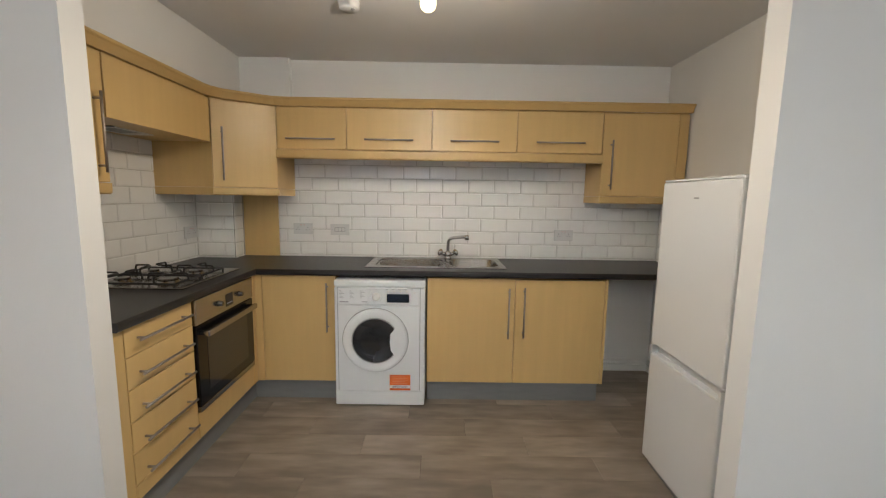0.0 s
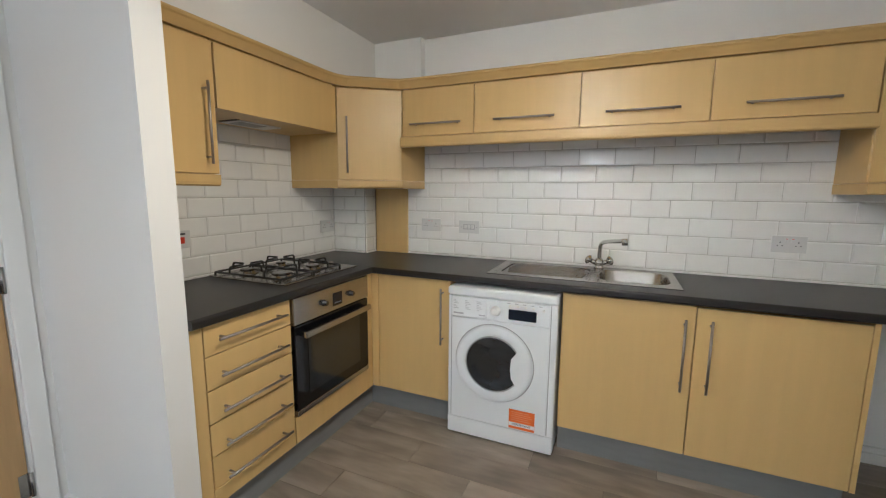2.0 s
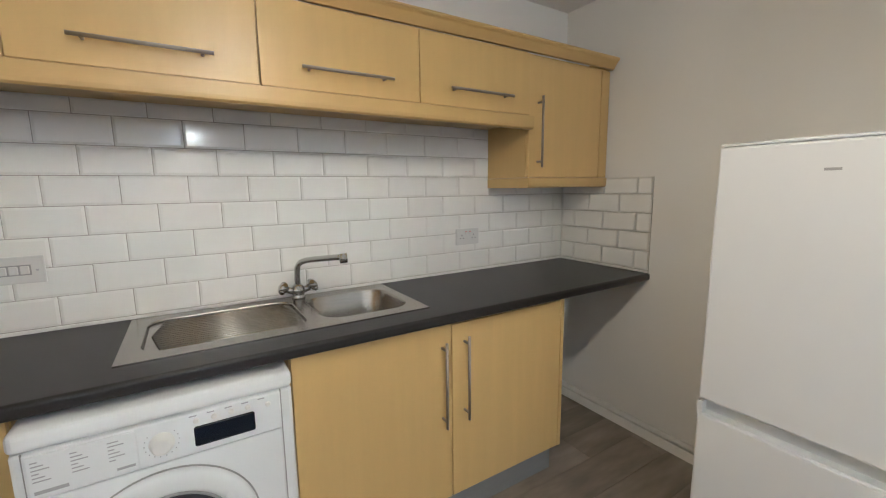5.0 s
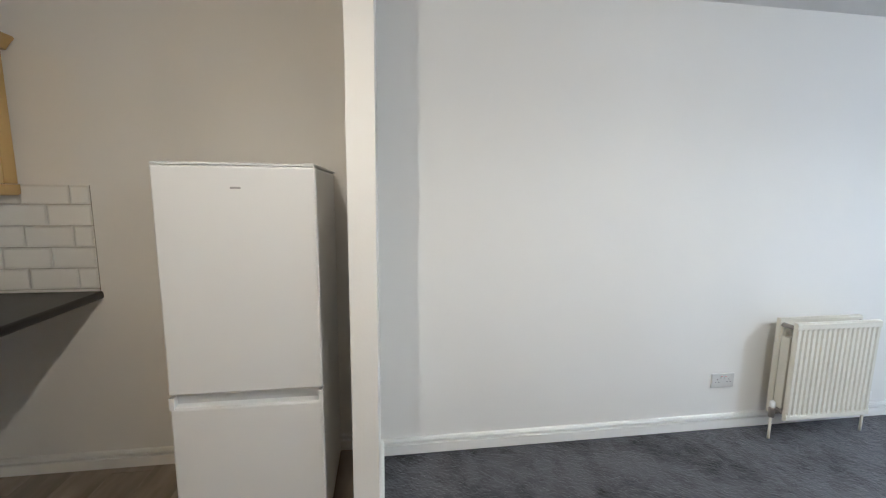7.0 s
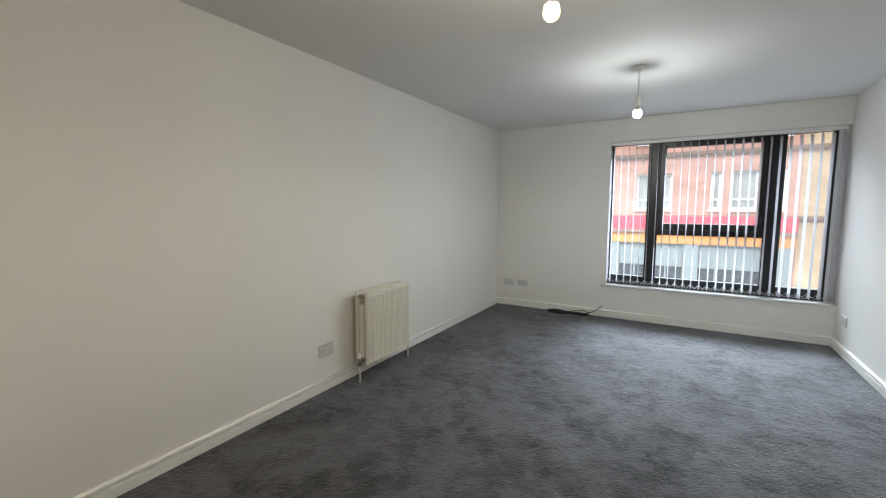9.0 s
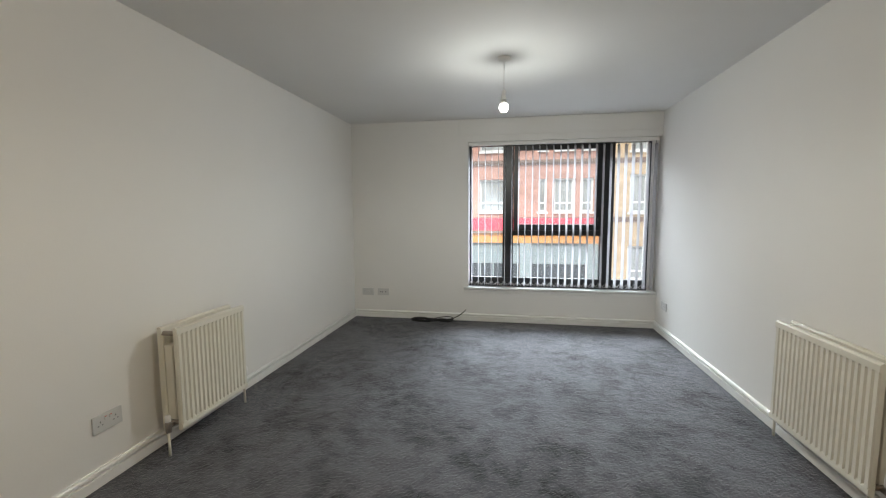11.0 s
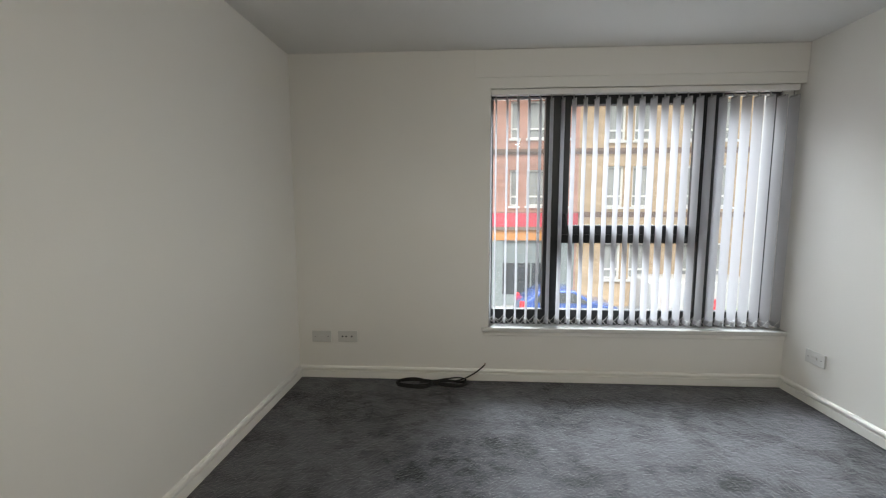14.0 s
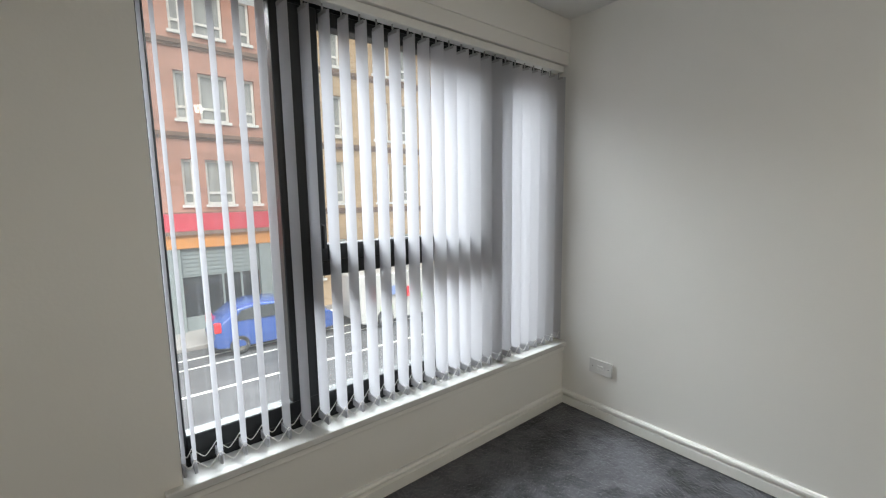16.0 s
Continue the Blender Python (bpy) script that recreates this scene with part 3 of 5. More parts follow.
prism(bm, [(loc[1].x + 0.004, loc[1].y), (loc[2].x, loc[2].y), (loc[2].x - 0.02, loc[2].y), (loc[1].x - 0.02, loc[1].y + 0.03)], 0.0, 0.048)
part("pelmet", bm, M["edge"], cu)


# row of flap cupboards above the sink with a shelf pelmet
XS = [-0.852, -0.381, 0.199, 0.776, 1.359]
for xa, xb in zip(XS, XS[1:]):
    u = thing("flap_cupboard", pose(xa, 2.73, 1.686), "low maple-effect flap cupboard with level bar handle", "cupboard", "flap cupboards")
    part("body", boxes((0.001, xb - xa - 0.001, 0.021, KN - 2.738, 0.0, 0.285)), M["wood"], u)
    front("flap", u, 0.0, xb - xa, 0.0, 0.276, ("h", (xb - xa) / 2, 0.068, 0.327))
sp = thing("shelf_pelmet", pose(0, 2.709, 1.622), "maple-effect shelf and light pelmet under the flap cupboards", "shelf")
part("pelmet", pelmet(bmesh.new(), -0.85, 1.362, 0.0, 0.062), M["edge"], sp)
part("shelf", boxes((-0.848, 1.36, 0.031, KN - 2.719, 0.038, 0.060)), M["edge"], sp)

r = thing("end_wall_cupboard", pose(1.366, 2.745, 1.352), "maple-effect end wall cupboard with upright bar handle", "cupboard", "kitchen wall units")
part("body", boxes((0.002, 0.585, 0.021, KN - 2.755, 0.05, 0.62)), M["wood"], r)
front("door", r, 0.0, 0.518, 0.05, 0.609, ("v", 0.060, 0.262, 0.33))
part("filler_panel", boxes((0.520, 0.586, 0.0, 0.019, 0.05, 0.609), bevel=0.002), M["wood"], r)
bm = pelmet(bmesh.new(), 0.0, 0.586, 0.0, 0.052)
box(bm, 0.0, 0.02, 0.03, KN - 2.755, 0.0, 0.048)
part("pelmet", bm, M["edge"], r)

CORN = [(-0.005, 1.968), (0.010, 1.968), (0.016, 1.976), (0.034, 2.000), (0.042, 2.006), (0.045, 2.013), (0.042, 2.020), (-0.005, 2.022)]
bend = [(-1.172, NIBW1 + 0.002), (-1.172, 2.40), (-1.160, 2.47), (-1.12, 2.54), (-1.01, 2.62), (-0.92, 2.69), (-0.86, 2.722), (-0.79, 2.735), (1.953, 2.735)]
bm = sweep(bmesh.new(), bend, CORN)
sweep(bm, [(1.953, 2.735), (1.953, KN - 0.005)], CORN)
tagged(part("cornice", bm, M["edge"]), "curved maple-effect cornice along the top of the wall units", "cornice")


# ---- appliances ----
def washing_machine():
    w = thing("washing_machine", pose(-0.408, 2.437, 0), "white front-loading washing machine with dark porthole", "washing machine")
    W, H = 0.582, 0.85
    part("body", boxes((0.0, W, 0.002, 0.56, 0.012, H - 0.048), bevel=0.010, segments=2), M["appl"], w)
    part("lid", boxes((-0.001, W + 0.001, -0.006, 0.565, H - 0.047, H), bevel=0.014, segments=3), M["appl"], w, "white rounded top lid")
    part("front_panel", boxes((0.024, W - 0.034, -0.004, 0.02, 0.112, H - 0.164), bevel=0.004, segments=2), M["appl"], w)
    part("kick_plate", boxes((0.002, W - 0.002, -0.003, 0.03, 0.012, 0.108), bevel=0.006, segments=2), M["appl"], w)
    for sx in (0.0205, W - 0.0335):
        part("side_seam", boxes((sx, sx + 0.003, 0.0, 0.004, 0.112, H - 0.05)), M["greyp"], w, "thin grey seam beside the front panel")
    for fx in (0.05, W - 0.05):
        for fy in (0.06, 0.48):
            part("foot", tube(bmesh.new(), (fx, fy, 0.0), (fx, fy, 0.016), 0.02), M["black"], w)
    cp = part("control_panel", boxes((0.024, W - 0.034, -0.008, 0.02, H - 0.160, H - 0.050), bevel=0.004, segments=2), M["appl"], w)
    part("drawer", boxes((0.028, 0.222, -0.013, 0.0, H - 0.156, H - 0.055), bevel=0.004, segments=2), M["appl"], cp, "white detergent drawer")
    bm = bmesh.new()
    for cx in (0.03, 0.095, 0.16):
        for i in range(6):
            box(bm, cx + 0.008, cx + 0.020 + 0.018 * ((i * 7 + int(cx * 100)) % 3) / 2, -0.0138, -0.0128, H - 0.070 - i * 0.009, H - 0.0675 - i * 0.009)
    box(bm, 0.038, 0.095, -0.0138, -0.0128, H - 0.144, H - 0.136)
    box(bm, 0.18, 0.215, -0.0138, -0.0128, H - 0.142, H - 0.136)
    for i in range(5):
        box(bm, 0.330 + i * 0.040, 0.347 + i * 0.040, -0.0088, -0.0078, H - 0.060, H - 0.057)
    for i in range(14):
        a = math.radians(-220 + i * 20)
        box(bm, 0.270 + 0.036 * math.cos(a) - 0.0012, 0.270 + 0.036 * math.cos(a) + 0.0012, -0.0088, -0.0078, H - 0.106 + 0.036 * math.sin(a) - 0.0012, H - 0.106 + 0.036 * math.sin(a) + 0.0012)
    part("printed_marks", bm, M["ink"], cp)["kind"] = "stuff"
    bm = bmesh.new()
    lathe(bm, [(0.027, 0.0), (0.027, 0.006), (0.023, 0.01), (0.021, 0.024), (0.017, 0.028)], pose(0.270, -0.008, H - 0.106, 90), 28)
    part("knob", bm, M["plastic"], cp, "white round programme dial")
    part("display", boxes((0.338, 0.480, -0.0105, -0.006, H - 0.142, H - 0.088), bevel=0.004), M["lcd"], cp, "dark display window")
    for bx_ in (0.345, 0.385, 0.425, 0.465, 0.515):
        bm = bmesh.new()
        lathe(bm, [(0.007, 0), (0.007, 0.004), (0.005, 0.006)], pose(bx_, -0.008, H - 0.072 if bx_ < 0.5 else H - 0.078, 90), 14)
        part("button", bm, M["plastic"], cp)
    c = pose(0.264, -0.004, 0.456, 90)
    bm = bmesh.new()
    lathe(bm, [(0.209, 0.0), (0.209, 0.010), (0.204, 0.017), (0.190, 0.021), (0.164, 0.021), (0.152, 0.014), (0.144, 0.004)], c, 64, cap=False)
    ring = part("porthole_door", bm, M["appl"], w, "white round porthole door")
    bm = bmesh.new()
    lathe(bm, [(0.2095, 0.0), (0.2095, 0.0022), (0.2135, 0.0022), (0.2135, 0.0)], c, 64, cap=False)
    part("door_gap", bm, M["greyp"], ring, "thin grey gap round the door")
    bm = bmesh.new()
    lathe(bm, [(0.152, 0.006), (0.152, 0.0165), (0.145, 0.0165), (0.143, 0.006)], c, 64, cap=False)
    part("inner_rim", bm, M["greyp"], ring, "grey inner door rim")
    bm = bmesh.new()
    lathe(bm, [(0.151, 0.008), (0.145, 0.016), (0.137, 0.017), (0.116, 0.011), (0.085, 0.006), (0.045, 0.004), (0.002, 0.0035)], c, 56)
    part("porthole_glass", bm, M["drum"], ring, "dark curved door glass")
    bm = bmesh.new()
    out = []
    for i in range(9):
        a = math.radians(-33 + i * 9.0)
        out.append((0.264 + 0.176 * math.cos(a), 0.456 + 0.176 * math.sin(a)))
    out += [(0.264 + 0.120, 0.456 + 0.075), (0.264 + 0.098, 0.456 + 0.045), (0.264 + 0.094, 0.456 - 0.01), (0.264 + 0.100, 0.456 - 0.06), (0.264 + 0.125, 0.456 - 0.098)]
    lo = [bm.verts.new((x, -0.010, z)) for x, z in out]
    hi = [bm.verts.new((x, -0.0255, z)) for x, z in out]
    bm.faces.new(hi), bm.faces.new(list(reversed(lo)))
    for i in range(len(out)):
        bm.faces.new((lo[i], lo[(i + 1) % len(out)], hi[(i + 1) % len(out)], hi[i]))
    bmesh.ops.recalc_face_normals(bm, faces=bm.faces[:])
    part("door_grip", bm, M["appl"], ring, "white moulded door grip")
    lab = part("sticker", boxes((0.355, 0.490, -0.0052, -0.0036, 0.116, 0.222)), M["orange"], w, "orange safety sticker with white band")
    bm = bmesh.new()
    box(bm, 0.356, 0.489, -0.0060, -0.0050, 0.131, 0.151)
    part("white_band", bm, M["appl"], lab)
    bm = bmesh.new()
    for i in range(5):
        box(bm, 0.366 + 0.006 * (i % 2), 0.478 - 0.010 * ((i + 1) % 3), -0.0056, -0.0050, 0.163 + i * 0.011, 0.167 + i * 0.011)
    part("printed_lines", bm, M["palemark"], lab)["kind"] = "stuff"
    cur = bpy.data.curves.new("word", "FONT")
    cur.body, cur.size, cur.align_x, cur.align_y, cur.extrude = "IMPORTANT", 0.0175, "CENTER", "CENTER", 0.0003
    cur.materials.append(M["inkd"])
    tx = new("word", cur)
    tx.parent = lab
    tx.matrix_basis = pose(0.4225, -0.0064, 0.141, 90)
    return w


washing_machine()


def fridge_freezer():
    f = thing("fridge_freezer", pose(1.352, 1.905, 0, 0, 0, -90), "tall white fridge freezer with two doors", "fridge freezer")
    W, H, S = 0.530, 1.477, 0.652
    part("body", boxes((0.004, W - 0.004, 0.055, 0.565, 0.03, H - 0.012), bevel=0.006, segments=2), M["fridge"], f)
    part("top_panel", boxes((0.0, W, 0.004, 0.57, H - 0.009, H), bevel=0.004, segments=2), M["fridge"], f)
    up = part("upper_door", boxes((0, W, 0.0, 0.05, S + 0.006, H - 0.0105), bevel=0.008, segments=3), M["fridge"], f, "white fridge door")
    lo = bmesh.new()
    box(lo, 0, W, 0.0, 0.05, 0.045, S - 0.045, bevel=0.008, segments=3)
    box(lo, 0, W, 0.042, 0.05, S - 0.05, S - 0.006, bevel=0.003)
    prism(lo, [(0.0, 0.0), (0.016, 0.0), (0.010, 0.04), (0.0, 0.04)], S - 0.05, S - 0.003)
    prism(lo, [(W, 0.0), (W, 0.04), (W - 0.010, 0.04), (W - 0.016, 0.0)], S - 0.05, S - 0.003)
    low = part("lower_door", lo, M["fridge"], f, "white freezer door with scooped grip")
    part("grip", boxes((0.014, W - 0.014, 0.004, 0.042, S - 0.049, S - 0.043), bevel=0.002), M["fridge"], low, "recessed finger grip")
    part("gasket", boxes((0.008, W - 0.008, 0.048, 0.057, 0.05, H - 0.02)), M["greyp"], f, "grey door gasket")
    part("badge", boxes((W / 2 - 0.017, W / 2 + 0.017, -0.0015, 0.001, H - 0.088, H - 0.081)), M["greyp"], up, "small silver badge")
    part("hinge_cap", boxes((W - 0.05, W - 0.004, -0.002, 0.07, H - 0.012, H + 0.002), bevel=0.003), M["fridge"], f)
    part("base_grille", boxes((0.01, W - 0.01, 0.03, 0.06, 0.0, 0.04)), M["greyp"], f)
    for fx in (0.05, W - 0.05):
        part("foot", tube(bmesh.new(), (fx, 0.5, 0.0), (fx, 0.5, 0.035), 0.02), M["black"], f)


fridge_freezer()


# ---- sink, tap, hob ----
def rounded(x0, x1, y0, y1, r, n=6):
    pts = []
    for cx, cy, a0 in ((x1 - r, y1 - r, 0), (x0 + r, y1 - r, 90), (x0 + r, y0 + r, 180), (x1 - r, y0 + r, 270)):
        for i in range(n + 1):
            a = math.radians(a0 + 90 * i / n)
            pts.append((cx + r * math.cos(a), cy + r * math.sin(a)))
    return pts


def ring_faces(bm, a, b, smooth=True):
    n = len(a)
    for i in range(n):
        bm.faces.new((a[i], a[(i + 1) % n], b[(i + 1) % n], b[i])).smooth = smooth


def sink():
    s = thing("sink", pose(0, 0, 0.905), "stainless steel inset sink with ribbed drainer", "sink")
    x0, x1, y0, y1 = -0.240, 0.716, 2.570, 3.035
    bm = bmesh.new()
    bowl = rounded(0.335, 0.675, 2.635, 2.965, 0.085)
    drain = rounded(-0.185, 0.285, 2.635, 2.975, 0.06)
    zt = 0.006
    # rim strips between outline and openings, as one stepped slab of bars
    for a in ((x0 + 0.004, x1 - 0.004, y0 + 0.004, 2.635), (x0 + 0.004, x1 - 0.004, 2.975, y1 - 0.004), (x0 + 0.004, -0.185, 2.635, 2.975), (0.285, 0.335, 2.635, 2.975), (0.675, x1 - 0.004, 2.635, 2.975), (0.335, 0.675, 2.965, 2.975)):
        box(bm, a[0], a[1], a[2], a[3], 0.0005, zt)
    # corner infills of the bowl
    for pts, corner in ((bowl[0:7], (0.675, 2.965)), (bowl[7:14], (0.335, 2.965)), (bowl[14:21], (0.335, 2.635)), (bowl[21:28], (0.675, 2.635))):
        k = bm.verts.new((corner[0], corner[1], zt))
        vs = [bm.verts.new((x, y, zt)) for x, y in pts]
        for p, q in zip(vs, vs[1:]):
            bm.faces.new((k, q, p))
    for pts, corner in ((drain[0:7], (0.285, 2.975)), (drain[7:14], (-0.185, 2.975)), (drain[14:21], (-0.185, 2.635)), (drain[21:28], (0.285, 2.635))):
        k = bm.verts.new((corner[0], corner[1], zt))
        vs = [bm.verts.new((x, y, zt)) for x, y in pts]
        for p, q in zip(vs, vs[1:]):
            bm.faces.new((k, q, p))
    bmesh.ops.recalc_face_normals(bm, faces=bm.faces[:])
    part("rim", bm, M["steel"], s)
    bm = bmesh.new()
    rings = []
    for grow, z in ((0.0, zt), (-0.006, -0.004), (-0.012, -0.09), (-0.03, -0.135), (-0.06, -0.148)):
        rings.append([bm.verts.new((x + (0.505 - x) * (-grow) / 0.17, y + (2.80 - y) * (-grow) / 0.165, z)) for x, y in bowl])
    for a, b in zip(rings, rings[1:]):
        ring_faces(bm, b, a)
    bm.faces.new(rings[-1])
    part("bowl", bm, M["steel"], s, "deep rounded steel bowl")
    bm = bmesh.new()
    lathe(bm, [(0.035, 0.0), (0.034, 0.003), (0.02, 0.001), (0.002, 0.001)], pose(0.505, 2.80, -0.148), 24)
    part("waste", bm, M["chrome"], s, "round plug hole")
    bm = bmesh.new()
    a = [bm.verts.new((x, y, zt)) for x, y in drain]
    b = [bm.verts.new((x * 0.97 + 0.0015, y * 0.97 + 2.805 * 0.03, -0.002)) for x, y in drain]
    ring_faces(bm, b, a)
    bm.faces.new(b)
    part("drainer", bm, M["steel"], s)
    bm = bmesh.new()
    for i in range(15):
        y = 2.655 + i * 0.0205
        tube(bm, (-0.165 + 0.004 * abs(i - 7), y, -0.001), (0.268 - 0.003 * abs(i - 7), y, -0.001), 0.0062, 8)
    part("drainer_ribs", bm, M["steel"], s)
    return s


sink()

t = thing("mixer_tap", pose(0.325, 2.995, 0.911), "chrome sink mixer tap with two cross-head levers", "tap")
bm = bmesh.new()
lathe(bm, [(0.027, 0.0), (0.027, 0.006), (0.023, 0.012), (0.027, 0.028), (0.028, 0.038), (0.021, 0.052), (0.012, 0.062)], n=28)
part("body", bm, M["chrome"], t)
wire([(0, 0, 0.05), (0, -0.002, 0.10), (0.004, -0.008, 0.135), (0.020, -0.034, 0.157), (0.06, -0.10, 0.172), (0.125, -0.215, 0.190)], 0.012, "spout", M["chrome"], t)
bm = bmesh.new()
tube(bm, (0.127, -0.217, 0.203), (0.129, -0.220, 0.168), 0.0155, 16)
part("nozzle", bm, M["chrome"], t)
for s in (-1, 1):
    bm = bmesh.new()
    tube(bm, (0.012 * s, 0, 0.028), (0.046 * s, -0.004, 0.042), 0.014, 14)
    hv = part("valve", bm, M["chrome"], t)
    bm = bmesh.new()
    q = pose(0.046 * s, -0.005, 0.042, 0, 62 * s, 0)
    lathe(bm, [(0.013, 0), (0.021, 0.004), (0.024, 0.016), (0.020, 0.028), (0.008, 0.033)], q, 16)
    for k in range(4):
        a = math.radians(45 + 90 * k)
        tube(bm, q @ Vector((0.006 * math.cos(a), 0.006 * math.sin(a), 0.012)), q @ Vector((0.027 * math.cos(a), 0.027 * math.sin(a), 0.017)), 0.0095, 10)
    part("tap_head", bm, M["chrome"], hv, "chrome cross-head")

hb = thing("gas_hob", pose(-1.530, 1.873, 0.905), "stainless steel four-burner gas hob with black pan supports", "hob")
HX, HY = 0.525, 0.572
part("tray", boxes((0, HX, 0, HY, 0.0005, 0.008), bevel=0.004, segments=2), M["steel"], hb)
for bx_, by_, br in ((0.135, 0.127, 0.036), (0.135, 0.363, 0.026), (0.375, 0.127, 0.046), (0.375, 0.363, 0.036)):
    bm = bmesh.new()
    lathe(bm, [(br + 0.022, 0.007), (br + 0.018, 0.012), (br + 0.006, 0.014), (br + 0.004, 0.022), (br - 0.004, 0.024)], pose(bx_, by_, 0), 28)
    bu = part("burner", bm, M["steel"], hb, "round gas burner")
    bm = bmesh.new()
    lathe(bm, [(br, 0.024), (br + 0.001, 0.030), (br - 0.005, 0.033)], pose(bx_, by_, 0), 28)
    part("burner_cap", bm, M["darksteel"], bu)
def bent_rod(bm, points, r):
    for a, b in zip(points, points[1:]):
        tube(bm, a, b, r, 8)
    for p in points[1:-1]:
        bmesh.ops.create_uvsphere(bm, u_segments=8, v_segments=6, radius=r, matrix=Matrix.Translation(p))


for y0 in (0.014, 0.250):
    bm = bmesh.new()
    xa, xb, ya, yb, zl, zt = 0.03, 0.475, y0 + 0.004, y0 + 0.222, 0.024, 0.058
    bent_rod(bm, [(xa, ya, zl), (xb, ya, zl), (xb, yb, zl), (xa, yb, zl), (xa, ya, zl)], 0.0055)
    for cx in (0.135, 0.375):
        cy_ = (ya + yb) / 2
        for dx, dy in ((1, 0), (-1, 0), (0, 1), (0, -1)):
            ex, ey = (cx + dx * 0.105, cy_ + dy * 0.109)
            bent_rod(bm, [(ex, ey, zl), (ex - dx * 0.002, ey - dy * 0.002, zt - 0.012), (ex - dx * 0.006, ey - dy * 0.006, zt - 0.003), (ex - dx * 0.016, ey - dy * 0.016, zt), (cx + dx * 0.026, cy_ + dy * 0.026, zt)], 0.0052)
    for fx in (xa, xb):
        for fy in (ya, yb):
            tube(bm, (fx, fy, 0.008), (fx, fy, zl), 0.0055, 8)
    part("pan_support", bm, M["iron"], hb, "black cast pan support")
for i in range(4):
    bm = bmesh.new()
    lathe(bm, [(0.019, 0.007), (0.019, 0.012), (0.015, 0.014), (0.0135, 0.028), (0.011, 0.030)], pose(0.15 + i * 0.075, 0.520, 0), 20)
    part("knob", bm, M["nickel"], hb, "round control knob")


# ---- sockets and switches ----
def socket(m, kind, group, label):
    s = thing("wall_socket" if kind in ("double", "tv") else "wall_switch", m, label, "socket" if kind in ("double", "tv") else "switch", group)
    w = 0.146 if kind != "cooker" else 0.088
    part("plate", boxes((-w / 2, w / 2, -0.010, 0.0, -0.043, 0.043), bevel=0.0025, segments=2), M["fitting"], s)
    if kind == "double":
        for sx in (-0.038, 0.038):
            part("pin_holes", boxes((sx - 0.002, sx + 0.002, -0.0108, -0.0095, 0.006, 0.013), (sx - 0.013, sx - 0.007, -0.0108, -0.0095, -0.010, -0.006), (sx + 0.007, sx + 0.013, -0.0108, -0.0095, -0.010, -0.006)), M["inkd"], s)
            part("indicator", boxes((sx * 0.33 - 0.005, sx * 0.33 + 0.005, -0.0142, -0.0134, 0.026, 0.029)), M["red"], s, "red indicator bar")
            part("rocker", boxes((sx * 0.33 - 0.006, sx * 0.33 + 0.006, -0.0135, -0.0095, 0.012, 0.030), bevel=0.0015), M["fitting"], s)
    elif kind == "switch":
        part("rocker_frame", boxes((-0.041, 0.041, -0.0106, -0.0095, -0.0165, 0.0165)), M["greyp"], s, "grey surround of the rockers")
        part("screw", boxes((0.052, 0.058, -0.0108, -0.0095, -0.005, 0.001)), M["ink"], s)
        for sx in (-0.026, 0.0, 0.026):
            part("rocker", boxes((sx - 0.011, sx + 0.011, -0.0135, -0.0095, -0.013, 0.013), bevel=0.002), M["fitting"], s)
        part("marker", boxes((-0.058, -0.052, -0.0108, -0.0095, -0.005, 0.001)), M["ink"], s)
    elif kind == "cooker":
        part("rocker", boxes((-0.012, 0.012, -0.0145, -0.0095, -0.020, 0.012), bevel=0.003), M["red"], s, "red rocker switch")
        part("marker", boxes((-0.018, 0.018, -0.0108, -0.0095, 0.022, 0.031)), M["inkd"], s)
    elif kind == "tv":
        for sx in (-0.04, -0.012, 0.03):
            part("outlet", boxes((sx - 0.006, sx + 0.006, -0.0108, -0.0095, -0.006, 0.006)), M["inkd"], s)
    elif kind == "fused":
        part("rocker", boxes((-0.02, 0.02, -0.0135, -0.0095, -0.008, 0.012), bevel=0.003), M["fitting"], s)
        [part("screw", boxes((k - 0.0025, k + 0.0025, -0.0108, -0.0095, -0.003, 0.003)), M["inkd"], s) for k in (-0.05, 0.05)]
    return s


TF = 0.013
socket(pose(-0.797, KN - TF, 1.121), "double", "kitchen sockets", "white double socket on the tiled wall")
socket(pose(-0.512, KN - TF, 1.117), "switch", "kitchen sockets", "white three-gang switch on the tiled wall")
socket(pose(1.223, KN - TF, 1.098), "double", "kitchen sockets", "white double socket on the tiled wall")
socket(pose(KW + TF, 1.748, 1.113, 0, 0, 90), "cooker", "kitchen sockets", "white cooker switch with a red rocker")
socket(pose(KW + TF, 1.614, 1.112, 0, 0, 90), "double", "kitchen sockets", "white double socket beside the cooker switch")
socket(pose(KW + TF, 2.83, 1.10, 0, 0, 90), "double", "kitchen sockets", "white double socket on the tiled wall")
socket(pose(LE, -0.83, 0.30, 0, 0, -90), "double", "living room sockets", "white double socket above the skirting board")
socket(pose(1.71, LS, 0.318, 0, 0, 180), "fused", "living room sockets", "white blank double plate beside the television outlet")
socket(pose(1.51, LS, 0.320, 0, 0, 180), "tv", "living room sockets", "white television and aerial outlet plate")
socket(pose(LW, -3.74, 0.315, 0, 0, 90), "fused", "living room sockets", "white double socket near the window corner")


